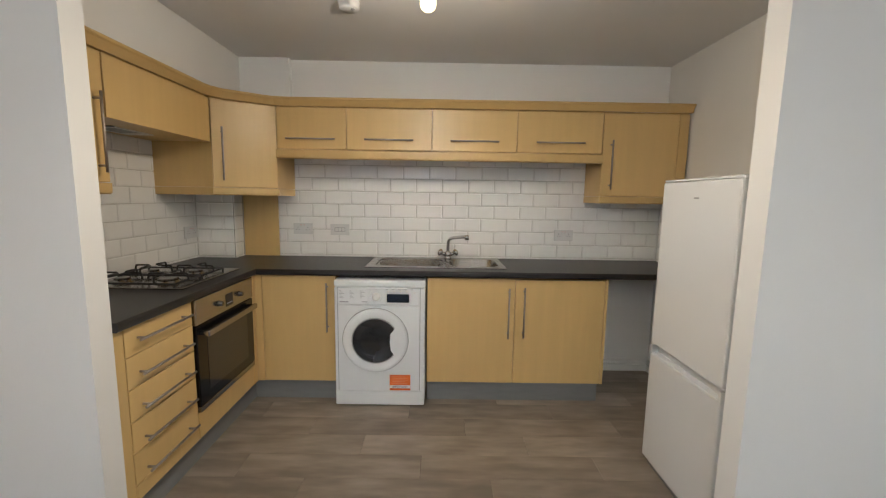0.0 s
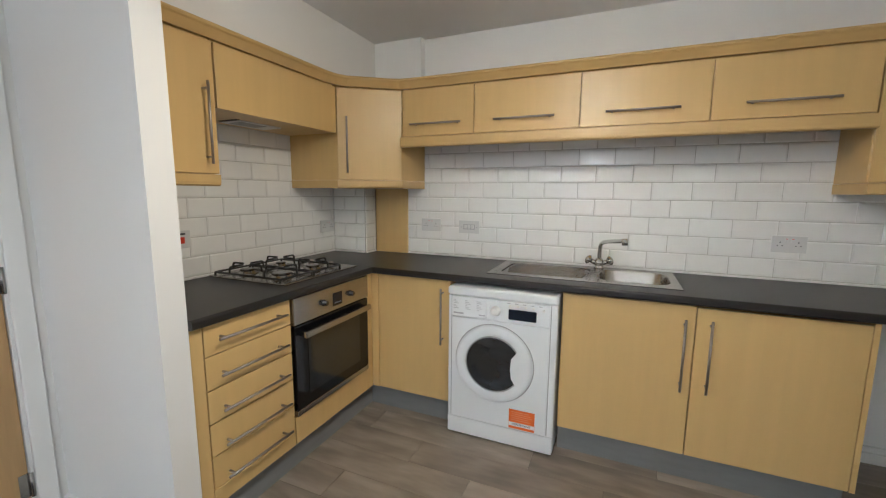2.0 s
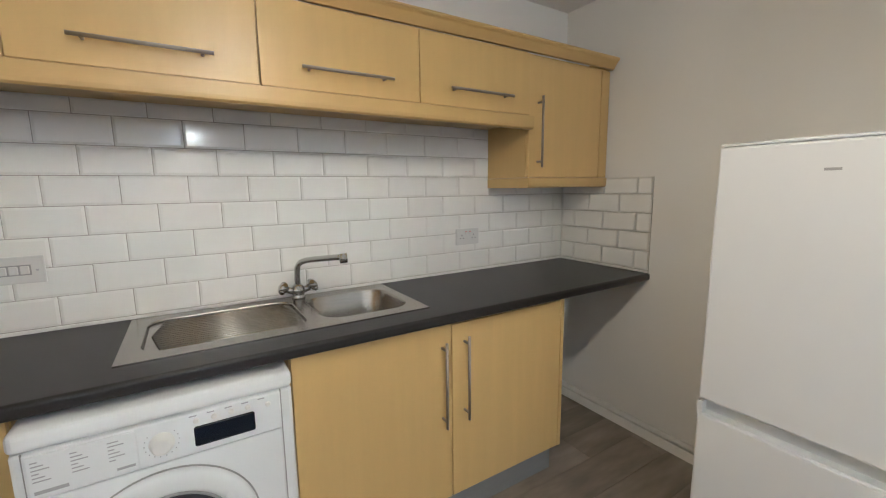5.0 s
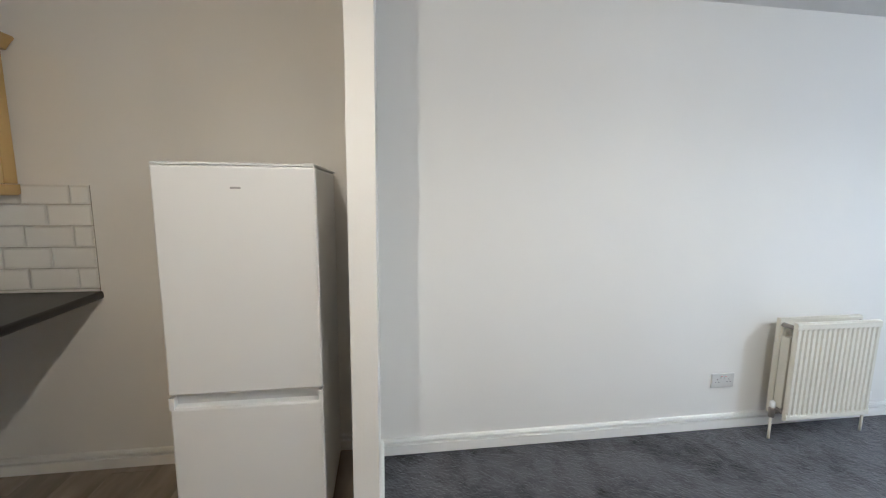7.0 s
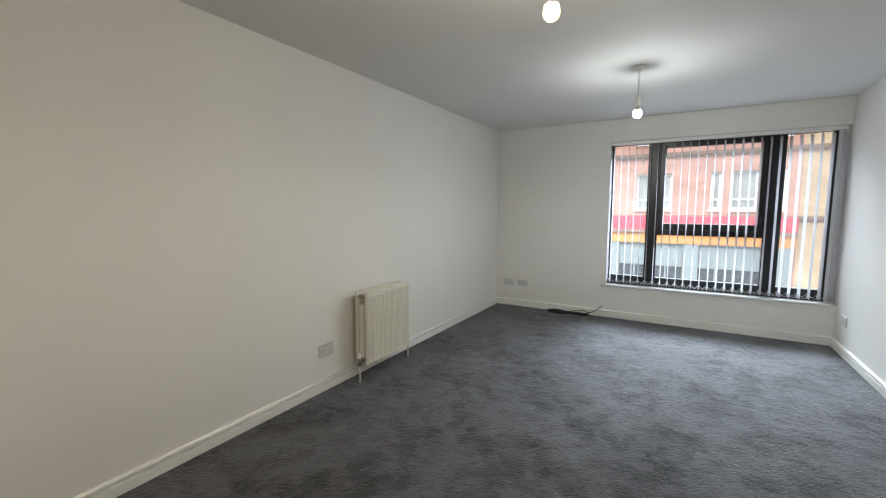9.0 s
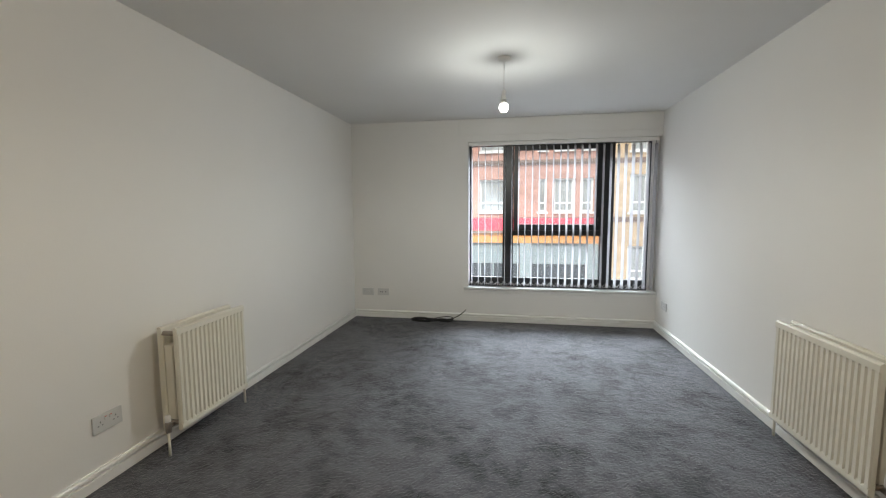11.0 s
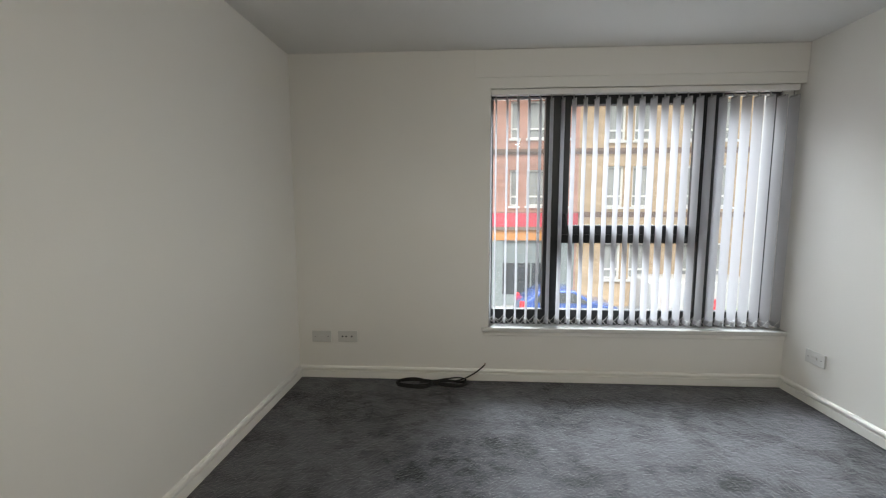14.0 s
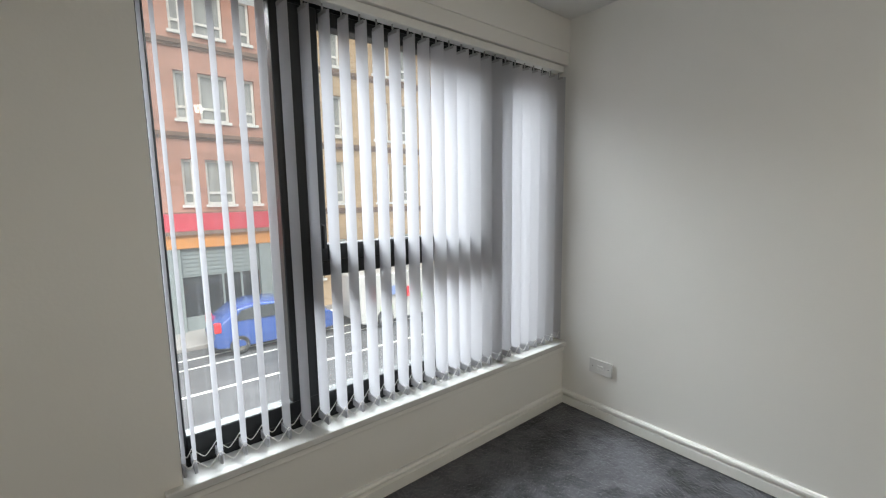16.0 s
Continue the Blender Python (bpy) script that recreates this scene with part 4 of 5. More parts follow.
# ---- radiators ----
def radiator(m, width, depth, stand_off, label):
    r = thing("radiator", m, label, "radiator", "panel radiators")
    H = 0.570

    def panel(y, name):
        bm = bmesh.new()
        n = round(width / 0.0333)
        pitch = width / n
        outline = []
        for i in range(n):
            x = i * pitch
            outline += [(x + pitch * 0.04, y + 0.005), (x + pitch * 0.13, y + 0.005), (x + pitch * 0.30, y - 0.005), (x + pitch * 0.82, y - 0.005), (x + pitch * 0.97, y + 0.005)]
        outline = [(0, y)] + outline + [(width, y)]
        back = [(width, y + 0.018), (0, y + 0.018)]
        rows = [(0.0, 0.35), (0.008, 0.0), (0.030, 0.0), (0.040, 1.0), (H - 0.044, 1.0), (H - 0.034, 0.0), (H - 0.008, 0.0), (H, 0.35)]
        rings = []
        for z, k in rows:
            rings.append([bm.verts.new((x, yy if k == 1.0 else (y + 0.002 if k == 0.35 else y - 0.007), z)) for x, yy in outline] + [bm.verts.new((x, yy, z)) for x, yy in back])
        for a, b in zip(rings, rings[1:]):
            for i in range(len(a)):
                bm.faces.new((a[i], a[(i + 1) % len(a)], b[(i + 1) % len(a)], b[i]))
        bm.faces.new(list(reversed(rings[0])))
        bm.faces.new(rings[-1])
        bmesh.ops.recalc_face_normals(bm, faces=bm.faces[:])
        return part(name, bm, M["rad"], r)

    panel(0.008, "front_panel")
    panel(depth - 0.018, "back_panel")
    for sx in (0.018, width - 0.018):
        for z in (0.035, H - 0.035):
            part("connecting_tube", tube(bmesh.new(), (sx, 0.012, z), (sx, depth - 0.010, z), 0.013, 14), M["nickel"], r)
    bm = bmesh.new()
    k = int(width / 0.02)
    for i in range(2, k - 1):
        x = i * width / k
        box(bm, x - 0.0008, x + 0.0008, 0.021, 0.050, 0.06, H - 0.06)
    part("convector_plate", boxes((0.012, width - 0.012, 0.046, depth - 0.026, 0.05, H - 0.10), bevel=0.003), M["rad"], r, "folded ivory convector plate")
    # fins coloured dark to give the shade in the gap between the panels
    part("convector_fins", bm, M["shade"], r, "thin convector fins between the panels")["kind"] = "stuff"
    for sx, s in ((0.0, -1), (width, 1)):
        bm = bmesh.new()
        tube(bm, (sx, 0.055, 0.035), (sx + 0.038 * s, 0.055, 0.035), 0.011, 12)
        lathe(bm, [(0.014, -0.03), (0.015, 0.0), (0.017, 0.02), (0.012, 0.03)], pose(sx + 0.038 * s, 0.055, 0.035), 14)
        v = part("valve", bm, M["nickel"], r, "nickel radiator valve")
        bm = bmesh.new()
        if s > 0:
            lathe(bm, [(0.017, 0.03), (0.024, 0.036), (0.025, 0.060), (0.023, 0.088), (0.017, 0.095)], pose(sx + 0.038 * s, 0.055, 0.035), 16)
        else:
            lathe(bm, [(0.014, 0.03), (0.015, 0.034), (0.014, 0.06), (0.010, 0.066)], pose(sx + 0.038 * s, 0.055, 0.035), 14)
        part("valve_cap", bm, M["plastic"], v, "white plastic valve cap")
        part("pipe", tube(bmesh.new(), (sx + 0.038 * s, 0.055, -0.128), (sx + 0.038 * s, 0.055, 0.01), 0.0075, 12), M["rad"], r, "painted supply pipe")
    for bx_ in (0.12, width - 0.12):
        part("bracket", boxes((bx_ - 0.012, bx_ + 0.012, depth + 0.001, stand_off, 0.06, H - 0.06)), M["rad"], r)
    return r


radiator(pose(1.692, -1.075, 0.128, 0, 0, -90), 0.550, 0.124, 0.195, "ivory double-panel radiator on the side wall")
radiator(pose(LW + 0.106, -1.755, 0.128, 0, 0, 90), 0.665, 0.098, 0.105, "ivory double-panel radiator with a thermostatic valve")


# ---- ceiling lights and alarm ----
def pendant(at, mat):
    x, y, z = at
    p = thing("pendant_light", pose(x, y, CEIL), "bare lit bulb on a white pendant cord", "ceiling light", "pendant lights")
    bm = bmesh.new()
    lathe(bm, [(0.046, 0.0), (0.046, -0.012), (0.040, -0.020), (0.014, -0.026), (0.006, -0.034)], n=28)
    bmesh.ops.recalc_face_normals(bm, faces=bm.faces[:])
    part("ceiling_rose", bm, M["plastic"], p)
    part("cord", tube(bmesh.new(), (0, 0, -0.03), (0, 0, z - CEIL + 0.12), 0.0035, 10), M["plastic"], p)
    bm = bmesh.new()
    k = z - CEIL
    lathe(bm, [(0.007, k + 0.125), (0.013, k + 0.112), (0.0155, k + 0.098), (0.0155, k + 0.062), (0.020, k + 0.060), (0.020, k + 0.046)], n=22)
    bmesh.ops.recalc_face_normals(bm, faces=bm.faces[:])
    part("lamp_holder", bm, M["plastic"], p)
    bm = bmesh.new()
    lathe(bm, [(0.014, k + 0.047), (0.0185, k + 0.040), (0.0275, k + 0.026), (0.0275, k + 0.024), (0.012, k + 0.024)], n=26)
    bmesh.ops.recalc_face_normals(bm, faces=bm.faces[:])
    part("bulb_base", bm, M["plastic"], p, "white plastic bulb base")
    bm = bmesh.new()
    lathe(bm, [(0.010, k + 0.0235), (0.0272, k + 0.0232), (0.030, k + 0.010), (0.031, k - 0.004), (0.027, k - 0.018), (0.017, k - 0.028), (0.002, k - 0.031)], n=26)
    bmesh.ops.recalc_face_normals(bm, faces=bm.faces[:])
    bu = part("bulb", bm, mat, p, "glowing round bulb")
    bu.visible_shadow = False
    return p


pendant(KIT_BULB, M["bulb"])
pendant(MID_BULB, M["bulb"])
pendant(WIN_BULB, M["bulbc"])
sm = thing("smoke_alarm", pose(-0.22, 2.13, CEIL), "round white smoke alarm on the ceiling", "smoke alarm")
bm = bmesh.new()
lathe(bm, [(0.058, 0.0), (0.058, -0.012), (0.052, -0.014), (0.052, -0.032), (0.044, -0.042), (0.002, -0.044)], n=36)
bmesh.ops.recalc_face_normals(bm, faces=bm.faces[:])
part("case", bm, M["plastic"], sm)
bm = bmesh.new()
lathe(bm, [(0.010, -0.043), (0.010, -0.046), (0.002, -0.047)], pose(0.02, -0.015, 0), 16)
bmesh.ops.recalc_face_normals(bm, faces=bm.faces[:])
part("test_button", bm, M["greyp"], sm)


# ---- window ----
FY0, FY1 = LS - 0.155, LS - 0.095        # frame depth
win = thing("window_1", pose(0, 0, 0), "black-framed three-light window to the street", "window")
win["kind"] = "structure"
M1A, M1B, M2A, M2B = -0.068, 0.055, -1.185, -1.044
ZL, ZH = 0.442, 2.095
part("window_frame", boxes((WX1 - 0.026, WX1, FY0, FY1, ZL, ZH), (LW + 0.075, LW + 0.10, FY0, FY1, ZL, ZH), (LW + 0.10, WX1 - 0.026, FY0, FY1, ZH - 0.028, ZH), (LW + 0.10, WX1 - 0.026, FY0, FY1, ZL, ZL + 0.078),
                           (M1A, M1B, FY0, FY1, ZL + 0.078, ZH - 0.028), (M2A, M2B, FY0, FY1, ZL + 0.078, ZH - 0.028), (M2B, M1A, FY0, FY1, 1.023, 1.085), bevel=0.004), M["frame"], win, "black powder-coated frame")
sash = part("opening_sash", boxes((M2B + 0.002, M2B + 0.05, FY0 + 0.005, FY1 + 0.012, 1.087, ZH - 0.030), (M1A - 0.05, M1A - 0.002, FY0 + 0.005, FY1 + 0.012, 1.087, ZH - 0.030),
                                  (M2B + 0.05, M1A - 0.05, FY0 + 0.005, FY1 + 0.012, ZH - 0.085, ZH - 0.030), (M2B + 0.05, M1A - 0.05, FY0 + 0.005, FY1 + 0.012, 1.087, 1.155), bevel=0.004), M["frame"], win, "black opening sash")
for hx in (M2B + 0.025, M1A - 0.025):
    part("handle", boxes((hx - 0.009, hx + 0.009, FY1 + 0.012, FY1 + 0.03, 1.19, 1.24), (hx - 0.007, hx + 0.007, FY1 + 0.026, FY1 + 0.042, 1.14, 1.235), bevel=0.003), M["frame"], sash, "black window handle")
for xa, xb, za, zb in ((M1B, WX1 - 0.026, ZL + 0.078, ZH - 0.028), (LW + 0.10, M2A, ZL + 0.078, ZH - 0.028), (M2B, M1A, ZL + 0.078, 1.023), (M2B + 0.05, M1A - 0.05, 1.155, ZH - 0.085)):
    pn = part("pane", boxes((xa - 0.004, xb + 0.004, FY0 + 0.028, FY0 + 0.034, za - 0.004, zb + 0.004)), M["pane"], win)
    pn.visible_shadow = False
structure("window_sill", boxes((LW, 0.507, FY1 + 0.002, LS + 0.028, WZ0 - 0.03, WZ0), bevel=0.004, segments=2), M["fitting"], "white painted window sill", "window sill")
structure("window_apron", boxes((LW, 0.49, LS, LS + 0.012, WZ0 - 0.062, WZ0 - 0.031), bevel=0.002), M["gloss"], "white moulding under the window sill", "trim")
structure("window_lining", boxes((LW, LW + 0.074, LS - 0.28, LS - 0.085, WZ0, ZH - 0.001)), M["gloss"], "white lining board at the window jamb", "trim")
structure("window_head", boxes((LW, WX1, LS - 0.28, LS - 0.094, ZH, WZ1 - 0.001)), M["gloss"], "white lining above the window frame", "trim")
structure("window_base", boxes((LW, WX1, LS - 0.28, FY1, WZ0 - 0.03, ZL)), M["frame"], "dark packer under the window frame", "trim")

# vertical blind: head rail, carriers, slats with weights and link chains
bl = thing("vertical_blind", pose(0, 0, 0), "white fabric vertical blind with open slats", "blind")
BY = LS - 0.035
part("head_rail", boxes((LW + 0.028, WX1 - 0.004, BY - 0.024, BY + 0.022, 2.066, 2.104), bevel=0.003), M["gloss"], bl, "white aluminium head rail")
SZ0, SZ1, SW = 0.436, 2.036, 0.089
NS = 27
rng = random.Random(4)
pitch = (WX1 - 0.038 - (LW + 0.050)) / (NS - 1)
bm = bmesh.new()
nz = 5
rows = []
for i in range(nz + 1):
    rows.append([bm.verts.new(((0.0075 * math.cos((j - 2) * 0.7) - 0.006), (j - 2) * SW / 4, SZ0 + (SZ1 - SZ0) * i / nz)) for j in range(5)])
for a, b in zip(rows, rows[1:]):
    for j in range(4):
        bm.faces.new((a[j], a[j + 1], b[j + 1], b[j])).smooth = True
slat_mesh = mesh_from(bm, "slat", M["slat"])
bm = boxes((-0.004, 0.004, -SW / 2 + 0.003, SW / 2 - 0.003, SZ0 - 0.004, SZ0 + 0.030), bevel=0.0015)
weight_mesh = mesh_from(bm, "weight", M["slat"])
bm = bmesh.new()
tube(bm, (0, 0, 2.034), (0, 0, 2.066), 0.004, 8)
box(bm, -0.004, 0.004, -0.028, 0.028, 2.026, 2.038)
carrier_mesh = mesh_from(bm, "carrier", M["greyp"])
SX = [WX1 - 0.006] + [WX1 - 0.038 - i * pitch for i in range(NS)]
for i, x in enumerate(SX):
    turn = 4.0 + rng.uniform(-2.6, 2.6)
    for nm, me in (("slat", slat_mesh), ("weight", weight_mesh), ("carrier", carrier_mesh)):
        ob = new(nm, me)
        ob.parent = bl
        ob.matrix_basis = pose(x, BY, 0, 0, 0, turn)
for i in range(NS):
    for s in (-1, 1):
        a, b = SX[i], SX[i + 1]
        y = BY + s * 0.040
        low = SZ0 + 0.004 if a - b > 0.04 else SZ0 + 0.02
        wire([(a, y, SZ0 + 0.046), (a * 0.72 + b * 0.28, y, (SZ0 + 0.046) * 0.35 + low * 0.65), ((a + b) / 2, y, low), (a * 0.28 + b * 0.72, y, (SZ0 + 0.046) * 0.35 + low * 0.65), (b, y, SZ0 + 0.046)], 0.0017, "link_chain", M["plastic"], bl)

# coiled aerial cable on the carpet
cb = thing("aerial_cable", pose(0.93, -3.89, 0.006), "black aerial cable loosely coiled on the carpet", "cable")
rc = random.Random(7)


def oval(cx, cy, rx, ry, turns, z):
    pts = []
    for k in range(int(turns * 12) + 1):
        a = k * math.pi / 6
        pts.append((cx + rx * math.cos(a) * rc.uniform(0.93, 1.05), cy + ry * math.sin(a) * rc.uniform(0.85, 1.1), z + 0.0006 * k + 0.006 * abs(math.sin(a * 1.5))))
    return pts


wire(oval(0.055, 0.01, 0.135, 0.060, 3.5, 0.002), 0.0052, "coil", M["cable"], cb)
wire(oval(-0.21, 0.0, 0.105, 0.042, 2.5, 0.006), 0.0052, "small_coil", M["cable"], cb)
wire([(-0.07, 0.0, 0.03), (-0.16, 0.015, 0.055), (-0.26, 0.01, 0.065), (-0.31, -0.01, 0.04), (-0.24, -0.005, 0.018)], 0.0052, "loop", M["cable"], cb)
wire([(0.02, 0.0, 0.02), (-0.14, -0.02, 0.018), (-0.27, -0.05, 0.022), (-0.36, -0.075, 0.055), (-0.42, -0.08, 0.10), (-0.445, -0.08, 0.125)], 0.0052, "free_end", M["cable"], cb)
part("plug", tube(bmesh.new(), (-0.445, -0.08, 0.122), (-0.452, -0.08, 0.142), 0.006, 10), M["nickel"], cb, "small metal aerial plug")
part("tie", boxes((-0.115, -0.07, -0.022, 0.022, 0.002, 0.036), bevel=0.010, segments=2), M["cable"], cb)


# ---- the street ----
GZ = -3.0
M["road"] = material("wet_asphalt", (0.085, 0.083, 0.085), 0.55, vary=0.3, scale=2.0, bump=0.2, bump_scale=60, blotch=0.2, blotch_scale=0.3)
M["paving"] = material("concrete_paving", (0.30, 0.28, 0.26), 0.7, vary=0.2, scale=3.0, bump=0.1, bump_scale=40)
M["line"] = material("road_paint", (0.72, 0.70, 0.62), 0.6, vary=0.15, scale=8)
M["redstone"] = material("red_sandstone", (0.58, 0.32, 0.25), 0.85, vary=0.22, scale=1.6, stretch=(1, 1, 3), bump=0.2, bump_scale=20, blotch=0.12, blotch_scale=0.5)
M["blond"] = material("blond_sandstone", (0.60, 0.44, 0.28), 0.85, vary=0.22, scale=1.6, stretch=(1, 1, 3), bump=0.2, bump_scale=20, blotch=0.14, blotch_scale=0.5)
M["band"] = material("weathered_stone_band", (0.26, 0.17, 0.13), 0.85, vary=0.3, scale=3.0, bump=0.2, bump_scale=30)
M["upvc"] = material("white_window_frame", (0.80, 0.80, 0.78), 0.4, vary=0.03, scale=6)
M["farglass"] = material("curtained_glass", (0.42, 0.44, 0.44), 0.08, vary=0.35, scale=1.1, stretch=(3, 1, 0.6))
M["fasred"] = material("red_shop_fascia", (0.60, 0.06, 0.09), 0.4, vary=0.1, scale=2)
M["fasyel"] = material("orange_shop_fascia", (0.60, 0.25, 0.07), 0.4, vary=0.1, scale=2)
M["shutter"] = material("grey_roller_shutter", (0.23, 0.26, 0.26), 0.45, vary=0.1, scale=3)
M["shopdark"] = material("dark_shop_glass", (0.045, 0.05, 0.055), 0.1, vary=0.4, scale=1.5)
M["slate"] = material("slate_roof", (0.10, 0.10, 0.11), 0.6, vary=0.3, scale=4)
M["carblue"] = material("blue_car_paint", (0.028, 0.075, 0.27), 0.25, vary=0.05, scale=3, coat=0.8)
M["vanwhite"] = material("white_van_paint", (0.46, 0.45, 0.43), 0.35, vary=0.06, scale=2, coat=0.4)
M["taillight"] = material("red_lamp_lens", (0.75, 0.03, 0.04), 0.2, vary=0.1, scale=10)
M["tyre"] = material("tyre_rubber", (0.02, 0.02, 0.02), 0.8, vary=0.2, scale=20)
M["trimgreen"] = material("pale_green_panel", (0.40, 0.50, 0.28), 0.5, vary=0.1, scale=3)
M["trimblue"] = material("pale_blue_panel", (0.22, 0.30, 0.55), 0.5, vary=0.1, scale=3)

structure("ground", boxes((-300, 300, -500, -6.2, GZ - 0.3, GZ)), M["road"], "grey tarmac street surface", "road")
structure("pavement_near", boxes((-60, 60, -6.2, LS - 0.3, GZ - 0.3, GZ + 0.12)), M["paving"], "concrete pavement below the window", "pavement")
structure("pavement_far", boxes((-60, 60, -18.2, -16.1, GZ, GZ + 0.12), bevel=0.01), M["paving"], "concrete pavement in front of the shops", "pavement")
for ly, lw in ((-15.35, 0.09), (-14.6, 0.07), (-12.85, 0.10)):
    structure("road_marking", boxes((-25, 12, ly - lw / 2, ly + lw / 2, GZ + 0.001, GZ + 0.005)), M["line"], "worn pale painted road line", "road marking")


def tenement(name, x0, x1, z1, stone, label, windows, y=-18.0):
    """A stone front with real openings, windows with frames, panes and sills, string courses and a roof."""
    h = thing(name, pose(0, y, GZ + 0.12), label, "building")
    zb = -(GZ + 0.12)
    xs = sorted({x0, x1, *[v for w in windows for v in w[:2]]})
    zs = sorted({GZ + 0.12, z1, *[v for w in windows for v in w[2:4]]})
    bm = bmesh.new()
    for xa, xb in zip(xs, xs[1:]):
        run = None
        for za, zc in zip(zs, zs[1:]):
            mid = ((xa + xb) / 2, (za + zc) / 2)
            hole = any(w[0] < mid[0] < w[1] and w[2] < mid[1] < w[3] for w in windows)
            if hole and run is not None:
                box(bm, xa, xb, -0.35, 0.0, run + zb, za + zb)
                run = None
            elif not hole and run is None:
                run = za
        if run is not None:
            box(bm, xa, xb, -0.35, 0.0, run + zb, z1 + zb)
    bmesh.ops.remove_doubles(bm, verts=bm.verts[:], dist=0.0005)
    part("wall", bm, stone, h)
    for wx0, wx1, wz0, wz1 in windows:
        a, b, c, d = wx0, wx1, wz0 + zb, wz1 + zb
        f = 0.075
        bar = c + (d - c) * 0.24
        wdw = part("window", boxes((a, a + f, -0.2, -0.12, c, d), (b - f, b, -0.2, -0.12, c, d), (a + f, b - f, -0.2, -0.12, c, c + f), (a + f, b - f, -0.2, -0.12, d - f, d), (a + f, b - f, -0.2, -0.12, bar, bar + f)), M["upvc"], h, "white sash window")
        part("pane", boxes((a + f, b - f, -0.18, -0.165, c + f, d - f)), M["farglass"], wdw)
        part("sill", boxes((a - 0.06, b + 0.06, -0.12, 0.08, c - 0.09, c)), M["upvc"], wdw)
    for z in (1.02, 3.55, 6.35):
        if z < z1:
            part("string_course", boxes((x0, x1, -0.02, 0.10, z + zb - 0.13, z + zb), (x0, x1, -0.02, 0.05, z + zb - 0.22, z + zb - 0.13)), M["band"], h)
    bm = bmesh.new()
    prism(bm, [(x0, 0.15), (x0, -7.0), (x1, -7.0), (x1, 0.15)], z1 + zb, z1 + zb + 0.25)
    part("roof", bm, M["slate"], h)
    part("back", boxes((x0, x1, -7.0, -0.36, 0.0, z1 + zb - 0.002)), M["band"], h)
    return h


XE = -3.9
redw = []
for k, (sill, head) in enumerate(((1.26, 2.72), (3.97, 5.45), (6.62, 8.0))):
    for wx0, wx1 in ((-2.66, -1.82), (-1.50, -1.15), (0.17, 1.48), (3.0, 3.4), (3.7, 4.5), (6.0, 7.3), (-3.5, -3.0)):
        redw.append((wx0, wx1, sill, head))
tenement("red_tenement", XE, 16.0, 9.6, M["redstone"], "red sandstone tenement with white sash windows over shops", redw)
bldw = []
for sill, head in ((-1.75, -0.25), (1.22, 2.85), (3.85, 5.4), (6.5, 7.9)):
    for wx0 in (-5.7, -6.75, -8.9, -9.95, -13.0, -14.05):
        bldw.append((wx0, wx0 + 0.72, sill, head))
tenement("blond_tenement", -17.0, XE - 0.002, 10.1, M["blond"], "blond sandstone tenement with paired white sash windows", bldw)
redw2 = [(x, x + 1.0, s, s + 1.5) for x in (-19.5, -22.0, -24.5) for s in (1.2, 3.9, 6.6)]
tenement("red_tenement", -40.0, -17.002, 9.8, M["redstone"], "red sandstone tenement further along the street", redw2)

# shop front under the red tenement
shop = thing("shop_front", pose(0, -17.9, GZ + 0.12), "shop front with red and orange fascias and roller shutters", "shop front")
zz = -(GZ + 0.12)
part("fascia", boxes((XE + 0.05, 12, -0.08, 0.22, 0.42 + zz, 0.98 + zz), bevel=0.01), M["fasred"], shop, "red shop fascia")
part("fascia", boxes((XE + 0.05, 12, -0.08, 0.16, -0.14 + zz, 0.30 + zz), bevel=0.01), M["fasyel"], shop, "orange shop fascia")
part("ledge", boxes((XE + 0.05, 12, -0.08, 0.26, 0.30 + zz, 0.42 + zz)), M["band"], shop)
for sx in (-3.5, -0.62, 2.3, 5.2):
    part("pilaster", boxes((sx - 0.26, sx + 0.26, -0.08, 0.14, 0.0, -0.14 + zz)), M["shutter"], shop)
for sx0, sx1 in ((-3.22, -0.9), (-0.34, 2.02), (2.58, 4.92)):
    bm = bmesh.new()
    n = 14
    for i in range(n):
        z = -1.09 + i * (0.94 / n)
        box(bm, sx0, sx1, -0.06 + 0.012 * (i % 2), 0.02 + 0.02 * (i % 2), z + zz, z + 0.94 / n + zz)
    part("roller_shutter", bm, M["shutter"], shop, "half-lowered ribbed grey roller shutter")
    part("shop_window", boxes((sx0, sx1, -0.09, -0.05, 0.45, -1.09 + zz)), M["shopdark"], shop, "dark shop glass")
    part("stall_riser", boxes((sx0, sx1, -0.09, 0.02, 0.0, 0.45)), M["shutter"], shop)
    for k in range(1, 4):
        x = sx0 + (sx1 - sx0) * k / 4
        part("mullion", boxes((x - 0.03, x + 0.03, -0.05, 0.0, 0.45, -1.09 + zz)), M["shutter"], shop)


